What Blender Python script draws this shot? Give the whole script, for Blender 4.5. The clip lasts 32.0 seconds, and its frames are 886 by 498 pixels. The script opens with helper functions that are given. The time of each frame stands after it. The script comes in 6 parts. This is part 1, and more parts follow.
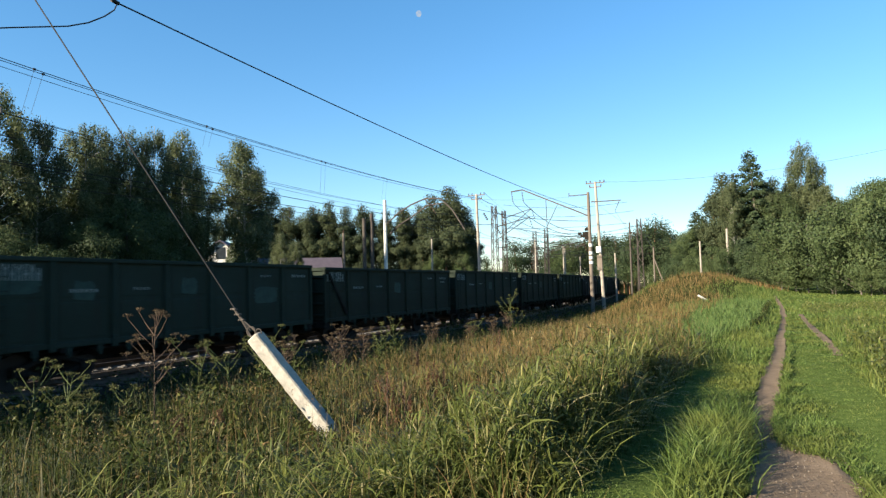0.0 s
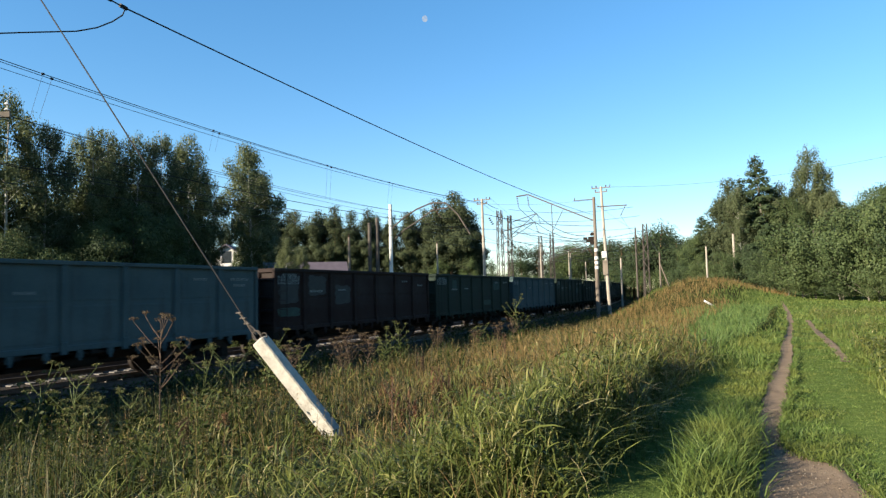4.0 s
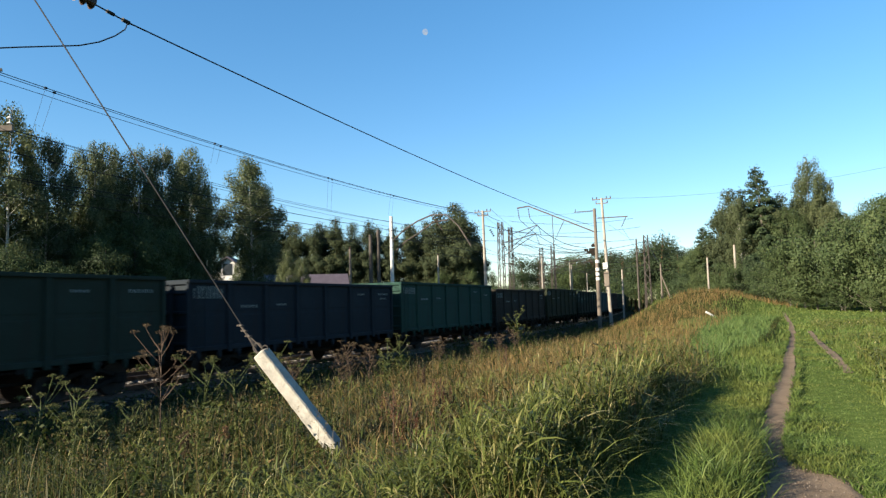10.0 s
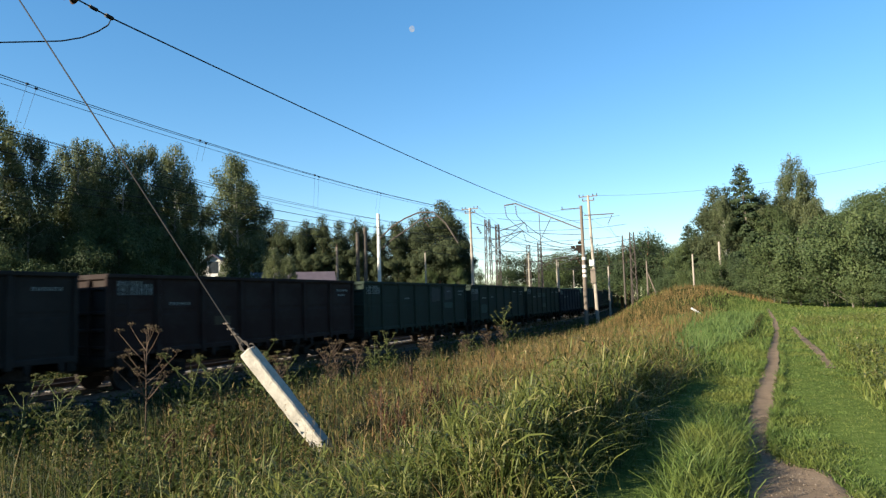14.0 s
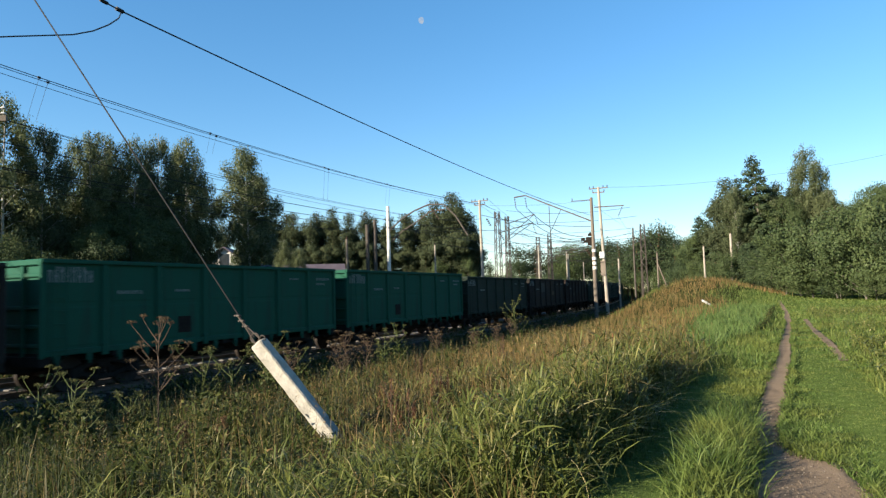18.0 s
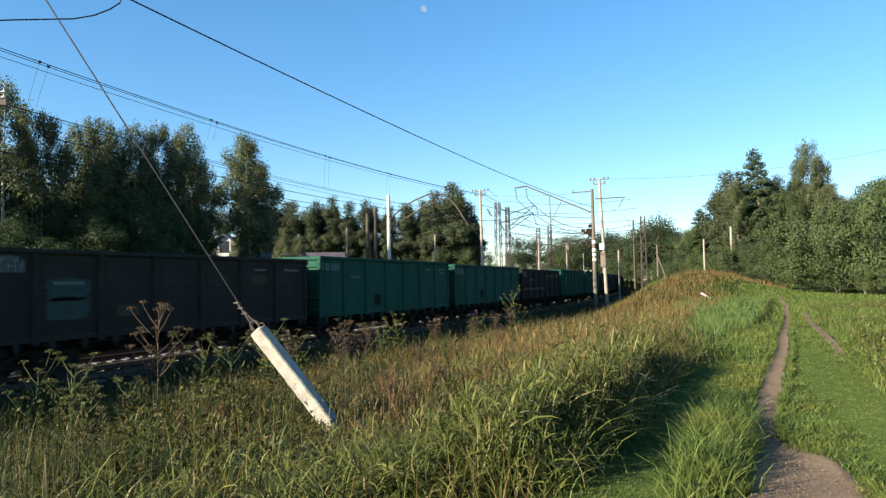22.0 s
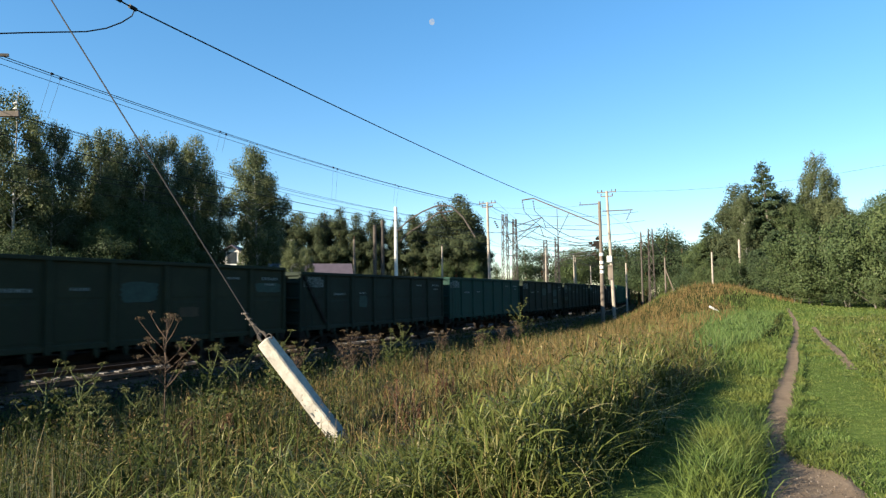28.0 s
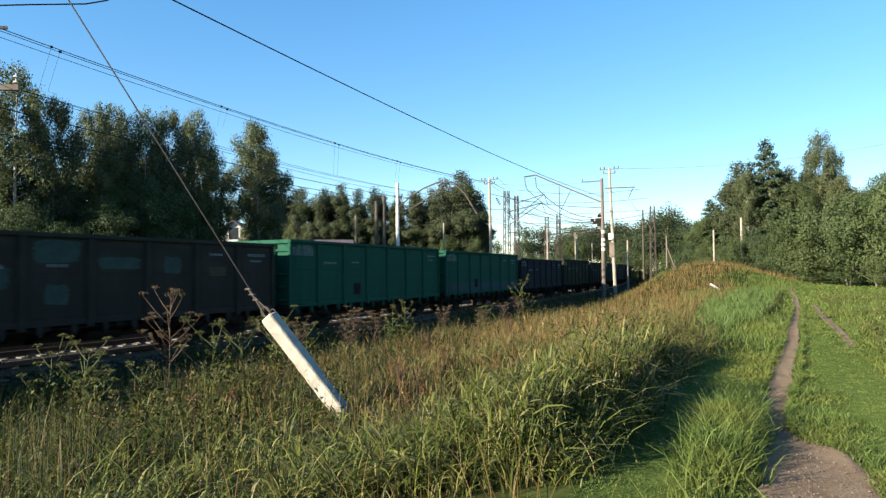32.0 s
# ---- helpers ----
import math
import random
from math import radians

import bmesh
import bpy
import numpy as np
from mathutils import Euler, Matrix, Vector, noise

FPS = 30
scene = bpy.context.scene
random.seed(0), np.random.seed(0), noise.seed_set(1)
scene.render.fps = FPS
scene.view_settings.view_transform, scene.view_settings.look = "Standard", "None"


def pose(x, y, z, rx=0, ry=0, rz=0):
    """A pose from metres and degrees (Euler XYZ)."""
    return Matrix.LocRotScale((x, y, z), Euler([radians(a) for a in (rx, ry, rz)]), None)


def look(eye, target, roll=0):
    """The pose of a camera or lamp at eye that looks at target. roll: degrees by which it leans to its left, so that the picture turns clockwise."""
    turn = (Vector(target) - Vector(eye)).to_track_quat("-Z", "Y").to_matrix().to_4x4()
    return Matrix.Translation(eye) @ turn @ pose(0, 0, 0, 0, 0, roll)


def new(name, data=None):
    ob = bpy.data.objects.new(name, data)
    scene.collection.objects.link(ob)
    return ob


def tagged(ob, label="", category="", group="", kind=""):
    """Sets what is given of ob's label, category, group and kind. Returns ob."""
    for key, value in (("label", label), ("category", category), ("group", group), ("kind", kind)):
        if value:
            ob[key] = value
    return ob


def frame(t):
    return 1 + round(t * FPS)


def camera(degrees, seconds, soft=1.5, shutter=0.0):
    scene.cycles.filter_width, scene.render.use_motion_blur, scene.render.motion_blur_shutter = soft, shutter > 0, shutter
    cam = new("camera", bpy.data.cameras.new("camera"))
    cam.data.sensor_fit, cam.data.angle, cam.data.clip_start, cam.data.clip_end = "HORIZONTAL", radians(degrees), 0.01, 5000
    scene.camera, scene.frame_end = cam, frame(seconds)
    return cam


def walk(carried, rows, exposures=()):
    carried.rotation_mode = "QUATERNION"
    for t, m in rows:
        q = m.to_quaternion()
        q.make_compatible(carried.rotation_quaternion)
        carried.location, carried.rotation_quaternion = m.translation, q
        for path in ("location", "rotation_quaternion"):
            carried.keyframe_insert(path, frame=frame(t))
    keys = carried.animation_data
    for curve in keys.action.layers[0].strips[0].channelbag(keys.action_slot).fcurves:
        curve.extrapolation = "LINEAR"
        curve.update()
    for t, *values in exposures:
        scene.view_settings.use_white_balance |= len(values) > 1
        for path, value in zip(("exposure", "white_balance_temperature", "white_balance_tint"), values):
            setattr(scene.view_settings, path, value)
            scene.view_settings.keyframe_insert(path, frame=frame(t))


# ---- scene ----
# The camera stands beside the path, held in the hand: it turns a little and sways a few centimetres at the end.
cam = camera(67.65, 32.0, soft=1.3, shutter=0.25)
EYE = (0.0, 0.0, 2.40)
TURNS = [
    (0, 93.37, 1.49, 25.48), (0.5, 93.36, 1.63, 25.53), (1, 93.38, 1.60, 25.53), (1.5, 93.44, 1.63, 25.59), 
    (2, 93.48, 1.63, 25.67), (2.5, 93.50, 1.57, 25.80), (3, 93.55, 1.37, 25.87), (3.5, 93.66, 1.24, 25.95), 
    (5.5, 94.38, 1.90, 26.02), (6, 94.75, 1.99, 26.19), (6.5, 95.02, 1.91, 26.35), (7, 95.26, 1.75, 26.45), 
    (7.5, 95.40, 1.69, 26.44), (8, 95.41, 1.64, 26.44), (8.5, 95.34, 1.62, 26.36), (9, 95.20, 1.60, 26.38), 
    (9.5, 94.99, 1.56, 26.25), (10, 94.80, 1.47, 26.03), (10.5, 94.60, 1.56, 25.75), (11, 94.42, 1.52, 25.51), 
    (11.5, 94.25, 1.59, 25.30), (12, 94.18, 1.67, 25.19), (12.5, 94.18, 1.67, 25.06), (13, 94.29, 1.63, 24.99), 
    (13.5, 94.43, 1.62, 24.93), (14, 94.54, 1.66, 24.93), (14.5, 94.56, 1.73, 25.00), (16.5, 94.34, 1.62, 25.54), 
    (17, 94.19, 1.81, 25.63), (17.5, 94.04, 1.81, 25.69), (18, 93.89, 1.67, 25.77), (18.5, 93.83, 1.46, 25.75), 
    (19, 93.93, 1.13, 25.67), (19.5, 93.99, 0.89, 25.62), (20, 93.88, 0.84, 25.53), (20.5, 93.65, 0.77, 25.54), 
    (21, 93.37, 0.72, 25.55), (21.5, 93.17, 0.72, 25.63), (22, 93.00, 0.99, 25.73), (22.5, 92.97, 1.00, 25.84), 
    (23, 93.04, 0.98, 25.98), (23.5, 93.26, 1.00, 26.08), (24, 93.50, 0.91, 26.20), (24.5, 93.73, 0.92, 26.28), 
    (25, 93.88, 0.71, 26.35), (25.5, 94.03, 0.61, 26.39), (27.5, 94.11, 0.77, 26.42), (28, 94.03, 0.70, 26.31), 
    (28.5, 94.07, 0.56, 26.34), (29, 93.96, 0.15, 26.27), (29.5, 93.73, -0.07, 26.22), (30, 93.30, 0.08, 26.19), 
    (30.5, 92.82, 0.17, 26.22), (31, 92.31, 0.21, 26.25), (31.5, 92.10, 0.33, 26.39), (32, 92.00, 0.43, 26.41), 
]
def eye_at(t):
    k = float(np.interp(t, [0, 27.5, 30, 31, 32], [0.0, 0.005, 0.049, 0.048, 0.040]))
    return EYE[0] - 0.9 * k, EYE[1] - 0.44 * k, EYE[2]


walk(cam, [(t, pose(*eye_at(t), a, b, c)) for t, a, b, c in TURNS],
     [(0.0, 1.86), (7.0, 1.86), (10.0, 1.77), (17.0, 1.77), (22.0, 1.87), (25.0, 1.96), (28.0, 1.88), (30.0, 1.88), (31.0, 1.87), (32.0, 1.98)])

# ---- light ----
SUN_AZ, SUN_EL = radians(212.0), radians(19.0)
sun_dir = Vector((math.sin(SUN_AZ) * math.cos(SUN_EL), math.cos(SUN_AZ) * math.cos(SUN_EL), math.sin(SUN_EL)))
world = bpy.data.worlds.new("sky")
scene.world = world
world.use_nodes = True
wn = world.node_tree
sky = wn.nodes.new("ShaderNodeTexSky")
sky.sky_type, sky.sun_disc = "NISHITA", False
sky.sun_elevation, sky.sun_rotation = SUN_EL, SUN_AZ
sky.altitude, sky.air_density, sky.dust_density, sky.ozone_density = 0.0, 1.0, 0.05, 3.2
wn.nodes["Background"].inputs["Strength"].default_value = 0.089
deeper = wn.nodes.new("ShaderNodeHueSaturation")
deeper.inputs["Saturation"].default_value = 1.34
flatter = wn.nodes.new("ShaderNodeGamma")
flatter.inputs["Gamma"].default_value = 0.8
wn.links.new(sky.outputs[0], flatter.inputs[0])
wn.links.new(flatter.outputs[0], deeper.inputs["Color"])
wn.links.new(deeper.outputs[0], wn.nodes["Background"].inputs[0])
sun_data = bpy.data.lights.new("sun", "SUN")
sun_data.energy, sun_data.angle, sun_data.color = 5.0, radians(0.5), (1.0, 0.88, 0.68)
sun = new("sun", sun_data)
sun.matrix_world = look(sun_dir * 300, (0, 0, 0))


# ---- materials ----
def nodes_of(name):
    m = bpy.data.materials.new(name)
    m.use_nodes = True
    return m, m.node_tree, m.node_tree.nodes["Principled BSDF"]


def add(nt, kind, **values):
    n = nt.nodes.new(kind)
    for k, v in values.items():
        n.inputs[k].default_value = v
    return n


def ramp(nt, fac, stops):
    r = nt.nodes.new("ShaderNodeValToRGB")
    els = r.color_ramp.elements
    while len(els) < len(stops):
        els.new(0.5)
    for e, (pos, col) in zip(els, stops):
        e.position, e.color = pos, (*col, 1)
    nt.links.new(fac, r.inputs[0])
    return r.outputs[0]


def mixed(nt, fac, a, b, blend="MIX"):
    m = nt.nodes.new("ShaderNodeMix")
    m.data_type, m.blend_type = "RGBA", blend
    for s, v in ((0, fac), (6, a), (7, b)):
        if isinstance(v, (int, float)):
            m.inputs[s].default_value = v
        elif isinstance(v, tuple):
            m.inputs[s].default_value = (*v, 1)
        else:
            nt.links.new(v, m.inputs[s])
    return m.outputs[2]


def noise_of(nt, scale, detail=4.0, rough=0.6, coords="Object", stretch=(1, 1, 1)):
    tc = nt.nodes.new("ShaderNodeTexCoord")
    if coords == "World":
        g = nt.nodes.new("ShaderNodeNewGeometry")
        src = g.outputs["Position"]
    else:
        src = tc.outputs["Object"]
    mp = nt.nodes.new("ShaderNodeMapping")
    mp.inputs["Scale"].default_value = stretch
    nt.links.new(src, mp.inputs[0])
    n = add(nt, "ShaderNodeTexNoise", Scale=scale, Detail=detail, Roughness=rough)
    nt.links.new(mp.outputs[0], n.inputs["Vector"])
    return n.outputs["Fac"]


def bump(nt, bsdf, height, strength=0.4, distance=0.02):
    b = add(nt, "ShaderNodeBump", Strength=strength, Distance=distance)
    nt.links.new(height, b.inputs["Height"])
    nt.links.new(b.outputs[0], bsdf.inputs["Normal"])


def rough_mat(name, dark, light, scale=6.0, rough=0.85, metal=0.0, relief=0.3, fine=60.0, stretch=(1, 1, 1), coords="Object", gloss=0.3):
    dark, light = tuple(v * 0.7 for v in dark), tuple(v * 0.7 for v in light)
    m, nt, b = nodes_of(name)
    n1 = noise_of(nt, scale, 6, 0.65, coords, stretch)
    n2 = noise_of(nt, fine, 3, 0.6, coords, stretch)
    col = ramp(nt, n1, [(0.3, dark), (0.7, light)])
    mid = tuple((a + c) / 2 for a, c in zip(dark, light))
    col = mixed(nt, 0.35, col, mixed(nt, n2, tuple(v * 0.5 for v in mid), tuple(min(1, v * 1.5) for v in mid)))
    nt.links.new(col, b.inputs["Base Color"])
    b.inputs["Roughness"].default_value, b.inputs["Metallic"].default_value = rough, metal
    b.inputs["Specular IOR Level"].default_value = gloss
    if relief:
        bump(nt, b, n2, relief)
    return m


def leaf_mat(name, stops, patch=None, patch_scale=0.3, rough=0.55, through_light=0.3, vary=0.0, gloss=0.09):
    """Leaves or blades: colour by piece, drifting over the ground, and some light passing through."""
    m, nt, b = nodes_of(name)
    stops = [(pos, tuple(v * 0.68 for v in c)) for pos, c in stops]
    patch = patch and tuple(v * 0.68 for v in patch)
    g = nt.nodes.new("ShaderNodeNewGeometry")
    col = ramp(nt, g.outputs["Random Per Island"], stops)
    if patch:
        n = noise_of(nt, patch_scale, 3, 0.6, "World")
        f = ramp(nt, n, [(0.42, (0, 0, 0)), (0.62, (1, 1, 1))])
        col = mixed(nt, f, col, mixed(nt, 0.65, col, patch))
        n = noise_of(nt, patch_scale * 5, 3, 0.6, "World")
        col = mixed(nt, 1.0, col, ramp(nt, n, [(0.35, (0.62, 0.66, 0.62)), (0.65, (1.2, 1.15, 1.1))]), "MULTIPLY")
    if vary:
        info = nt.nodes.new("ShaderNodeObjectInfo")
        tint = ramp(nt, info.outputs["Random"], [(0.0, (1 - vary, 1 - vary * 0.9, 1 - vary * 0.6)), (0.5, (1, 1, 1)), (1.0, (1 + vary * 0.6, 1 + vary * 0.45, 1 + vary * 0.3))])
        col = mixed(nt, 1.0, col, tint, "MULTIPLY")
    nt.links.new(col, b.inputs["Base Color"])
    b.inputs["Roughness"].default_value = rough
    b.inputs["Specular IOR Level"].default_value = gloss
    t = nt.nodes.new("ShaderNodeBsdfTranslucent")
    nt.links.new(col, t.inputs[0])
    mx = nt.nodes.new("ShaderNodeMixShader")
    mx.inputs[0].default_value = through_light
    nt.links.new(b.outputs[0], mx.inputs[1])
    nt.links.new(t.outputs[0], mx.inputs[2])
    nt.links.new(mx.outputs[0], nt.nodes["Material Output"].inputs[0])
    return m


# ---- mesh tools ----
def smooth(t):
    t = np.clip(t, 0, 1)
    return t * t * (3 - 2 * t)


def part(name, bm, material, parent=None, label=""):
    me = bpy.data.meshes.new(name)
    bm.to_mesh(me)
    bm.free()
    me.materials.append(material)
    ob = new(name, me)
    if parent:
        ob.parent = parent
    if label:
        ob["label"] = label
    return ob


def shared(name, mesh, parent, m=None):
    ob = new(name, mesh)
    ob.parent = parent
    if m is not None:
        ob.matrix_basis = m
    return ob


def block(bm, x0, x1, y0, y1, z0, z1, bev=0.0, turn=None):
    r = bmesh.ops.create_cube(bm, size=1.0)
    vs = r["verts"]
    m = Matrix.Translation(((x0 + x1) / 2, (y0 + y1) / 2, (z0 + z1) / 2))
    if turn is not None:
        m = m @ turn
    m = m @ Matrix.Diagonal((x1 - x0, y1 - y0, z1 - z0, 1))
    bmesh.ops.transform(bm, matrix=m, verts=vs)
    if bev:
        es = list({e for v in vs for e in v.link_edges})
        bmesh.ops.bevel(bm, geom=es, offset=bev, segments=1, affect="EDGES")


def rod(bm, a, b, r0, r1=None, sides=8, caps=True):
    a, b = Vector(a), Vector(b)
    d = b - a
    r = bmesh.ops.create_cone(bm, cap_ends=caps, segments=sides, radius1=r0, radius2=r0 if r1 is None else r1, depth=d.length)
    m = Matrix.Translation((a + b) / 2) @ d.to_track_quat("Z", "Y").to_matrix().to_4x4()
    bmesh.ops.transform(bm, matrix=m, verts=r["verts"])


def beam(bm, a, b, w, h, bev=0.0):
    """A rectangular bar from a to b, w across and h high."""
    a, b = Vector(a), Vector(b)
    d = b - a
    q = d.to_track_quat("Y", "Z").to_matrix().to_4x4()
    r = bmesh.ops.create_cube(bm, size=1.0)
    m = Matrix.Translation((a + b) / 2) @ q @ Matrix.Diagonal((w, d.length, h, 1))
    bmesh.ops.transform(bm, matrix=m, verts=r["verts"])
    if bev:
        es = list({e for v in r["verts"] for e in v.link_edges})
        bmesh.ops.bevel(bm, geom=es, offset=bev, segments=1, affect="EDGES")


def mesh_np(name, verts, faces_flat, sizes, material):
    """A mesh from arrays: verts (n, 3), the corner indices in one row, the corners of each face."""
    me = bpy.data.meshes.new(name)
    me.vertices.add(len(verts))
    me.vertices.foreach_set("co", np.ascontiguousarray(verts, dtype=np.float32).ravel())
    me.loops.add(len(faces_flat))
    me.loops.foreach_set("vertex_index", np.ascontiguousarray(faces_flat, dtype=np.int32))
    me.polygons.add(len(sizes))
    starts = np.concatenate([[0], np.cumsum(sizes)[:-1]]).astype(np.int32)
    me.polygons.foreach_set("loop_start", starts)
    me.update(calc_edges=True)
    me.materials.append(material)
    return me


def empty(name, m, **tags):
    ob = new(name)
    ob.empty_display_size = 0.2
    ob.matrix_basis = m
    return tagged(ob, **tags)


# ---- lie of the land ----
TRACK_X, CURVE_Y, CURVE_R = -18.28, 20.47, 740.9
CURVE_CX = TRACK_X - CURVE_R


def track_pt(s, u=0.0):
    """The point s metres along the line and u metres to the right of the near track's centre, and the heading there."""
    if s <= CURVE_Y:
        return TRACK_X + u, s, 0.0
    a = (s - CURVE_Y) / CURVE_R
    return CURVE_CX + (CURVE_R + u) * math.cos(a), CURVE_Y + (CURVE_R + u) * math.sin(a), a


def across(x, y):
    x, y = np.asarray(x, float), np.asarray(y, float)
    bent = np.hypot(x - CURVE_CX, y - CURVE_Y) - CURVE_R
    return np.where((y > CURVE_Y) & (x > CURVE_CX), bent, np.where(y > CURVE_Y, -900.0, x - TRACK_X))


def rough_np(x, y, k, seed):
    r = np.random.RandomState(seed)
    out = 0.0
    for i in range(5):
        a, f, p = r.uniform(0, 6.28), k * r.uniform(0.6, 1.7), r.uniform(0, 6.28)
        out = out + np.sin((x * math.cos(a) + y * math.sin(a)) * f + p)
    return out / 5


def land(x, y):
    """Height of the ground. The rail heads are at 0."""
    x, y = np.asarray(x, float), np.asarray(y, float)
    u = across(x, y)
    bed = -0.30 + 0 * u
    shoulder = np.interp(u, [2.3, 3.6, 4.6, 7.0, 12.0, 15.6, 17.0], [-0.32, -0.72, -0.70, -0.35, 0.25, 0.68, 0.80])
    left = np.interp(u, [-60, -30, -12, -8.2, -6.6], [1.2, 0.4, -0.5, -0.72, -0.32])
    z = np.where(u > 2.3, shoulder, np.where(u < -6.6, left, bed))
    z = z + 0.45 * smooth((u - 22) / 45)
    mound = np.exp(-(((x + 6.6) / np.where(x < -6.6, 7.2, 6.8)) ** 2 + ((y - 72) / 15) ** 2)) * 2.55
    z = z + mound * smooth((u - 5) / 5)
    wob = 0.05 * rough_np(x, y, 1.1, 3) + 0.09 * rough_np(x, y, 0.25, 4)
    return z + wob * smooth((u - 4.5) / 2)


PATH_Y = [-40, 2, 6.4, 7.0, 7.25, 7.7, 8.5, 10.5, 13.9, 16.4, 22.1, 30.7, 43.6, 60]
PATH_L = [-0.30, -0.20, -0.17, -0.17, -0.17, -0.17, -0.16, -0.12, 0.07, 0.20, 0.42, 0.74, 1.04, 1.0]
PATH_R = [0.75, 0.85, 0.66, 0.55, 0.20, 0.08, 0.07, 0.19, 0.36, 0.47, 0.68, 1.0, 1.26, 1.2]


def path_x(y):
    return (np.interp(y, PATH_Y, PATH_L) + np.interp(y, PATH_Y, PATH_R)) / 2


def path_half(y):
    return (np.interp(y, PATH_Y, PATH_R) - np.interp(y, PATH_Y, PATH_L)) / 2

# ---- the ground ----
def lines(dense0, dense1, step, far0, far1):
    a = list(np.arange(dense0, dense1, step))
    v, d = dense1, step
    while v < far1:
        a.append(v)
        d *= 1.16
        v += d
    a.append(far1)
    v, d = dense0, step
    while v > far0:
        d *= 1.16
        v -= d
        a.insert(0, max(v, far0))
    return np.array(a)


def soil_mat():
    """Dark soil under the tall grass; mossy turf where the field is mown short."""
    m, nt, b = nodes_of("meadow_soil")
    g = nt.nodes.new("ShaderNodeNewGeometry")
    xyz = nt.nodes.new("ShaderNodeSeparateXYZ")
    nt.links.new(g.outputs["Position"], xyz.inputs[0])
    wob = noise_of(nt, 0.9, 4, 0.6, "World")
    shift = nt.nodes.new("ShaderNodeMath")
    shift.operation = "ADD"
    nt.links.new(xyz.outputs["X"], shift.inputs[0])
    nt.links.new(wob, shift.inputs[1])
    to = nt.nodes.new("ShaderNodeMapRange")
    to.inputs["From Min"].default_value, to.inputs["From Max"].default_value = -1.4, -0.4
    nt.links.new(shift.outputs[0], to.inputs["Value"])
    fine, big = noise_of(nt, 9.0, 4, 0.65, "World"), noise_of(nt, 0.5, 5, 0.65, "World")
    soil = ramp(nt, fine, [(0.3, (0.016, 0.020, 0.008)), (0.7, (0.045, 0.050, 0.018))])
    turf = mixed(nt, big, ramp(nt, fine, [(0.3, (0.040, 0.066, 0.017)), (0.7, (0.080, 0.120, 0.032))]), ramp(nt, fine, [(0.3, (0.058, 0.082, 0.020)), (0.7, (0.105, 0.130, 0.036))]))
    nt.links.new(mixed(nt, to.outputs[0], soil, turf), b.inputs["Base Color"])
    b.inputs["Roughness"].default_value, b.inputs["Specular IOR Level"].default_value = 0.95, 0.0
    bump(nt, b, fine, 0.6)
    return m


M_SOIL = soil_mat()
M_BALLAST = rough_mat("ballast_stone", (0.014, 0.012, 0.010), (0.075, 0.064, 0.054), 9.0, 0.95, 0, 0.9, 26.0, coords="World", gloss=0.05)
M_DIRT = rough_mat("trodden_dirt", (0.15, 0.108, 0.074), (0.31, 0.23, 0.16), 3.0, 0.95, 0, 0.6, 40.0, coords="World", gloss=0.02)


def build_ground():
    xs = lines(-24.0, 8.0, 0.4, -2600.0, 2600.0)
    ys = lines(-3.0, 45.0, 0.4, -2600.0, 2600.0)
    X, Y = np.meshgrid(xs, ys)
    Z = land(X, Y)
    v = np.stack([X, Y, Z], -1).reshape(-1, 3)
    w, h = len(xs), len(ys)
    i = (np.arange(h - 1)[:, None] * w + np.arange(w - 1)[None, :]).ravel()
    f = np.stack([i, i + 1, i + w + 1, i + w], 1)
    me = mesh_np("ground", v, f.ravel(), np.full(len(f), 4), M_SOIL)
    me.polygons.foreach_set("use_smooth", np.ones(len(f), dtype=bool))
    return tagged(new("ground", me), "uneven meadow ground of dark soil under grass", "ground", kind="structure")


def ribbon(name, ss, us, point, material, lift=0.0):
    """A sheet over rows ss and columns us."""
    v = np.array([point(s, u, lift) for s in ss for u in us])
    w, h = len(us), len(ss)
    i = (np.arange(h - 1)[:, None] * w + np.arange(w - 1)[None, :]).ravel()
    f = np.stack([i, i + 1, i + w + 1, i + w], 1)
    me = mesh_np(name, v, f.ravel(), np.full(len(f), 4), material)
    me.polygons.foreach_set("use_smooth", np.ones(len(f), dtype=bool))
    return new(name, me)


def bed_point(s, u, lift):
    x, y, _ = track_pt(s, u)
    k = 0.05 * noise.noise((x * 3.1, y * 3.1, 0)) + 0.03 * noise.noise((x * 9, y * 9, 5))
    prof = float(np.interp(u, [-8.4, -6.7, -6.2, -5.7, -2.6, -2.0, -1.4, 1.4, 2.2, 3.7], [-0.8, -0.3, -0.22, -0.2, -0.2, -0.24, -0.2, -0.2, -0.24, -0.78]))
    return x, y, prof + k + lift


def build_bed():
    ss = list(np.arange(-30, 0, 1.5)) + list(np.arange(0, 60, 0.3)) + list(np.arange(60, 420, 2.0))
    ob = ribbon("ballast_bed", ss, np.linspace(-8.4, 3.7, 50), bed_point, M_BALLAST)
    return tagged(ob, "grey crushed-stone ballast bed of a double railway line", "ballast", kind="structure")


M_RAIL = rough_mat("rail_steel", (0.06, 0.04, 0.03), (0.14, 0.10, 0.08), 4.0, 0.55, 0.3, 0.2, 50)
M_SLEEPER = rough_mat("sleeper_concrete", (0.10, 0.09, 0.08), (0.24, 0.215, 0.19), 3.0, 0.9, 0, 0.4, 30)


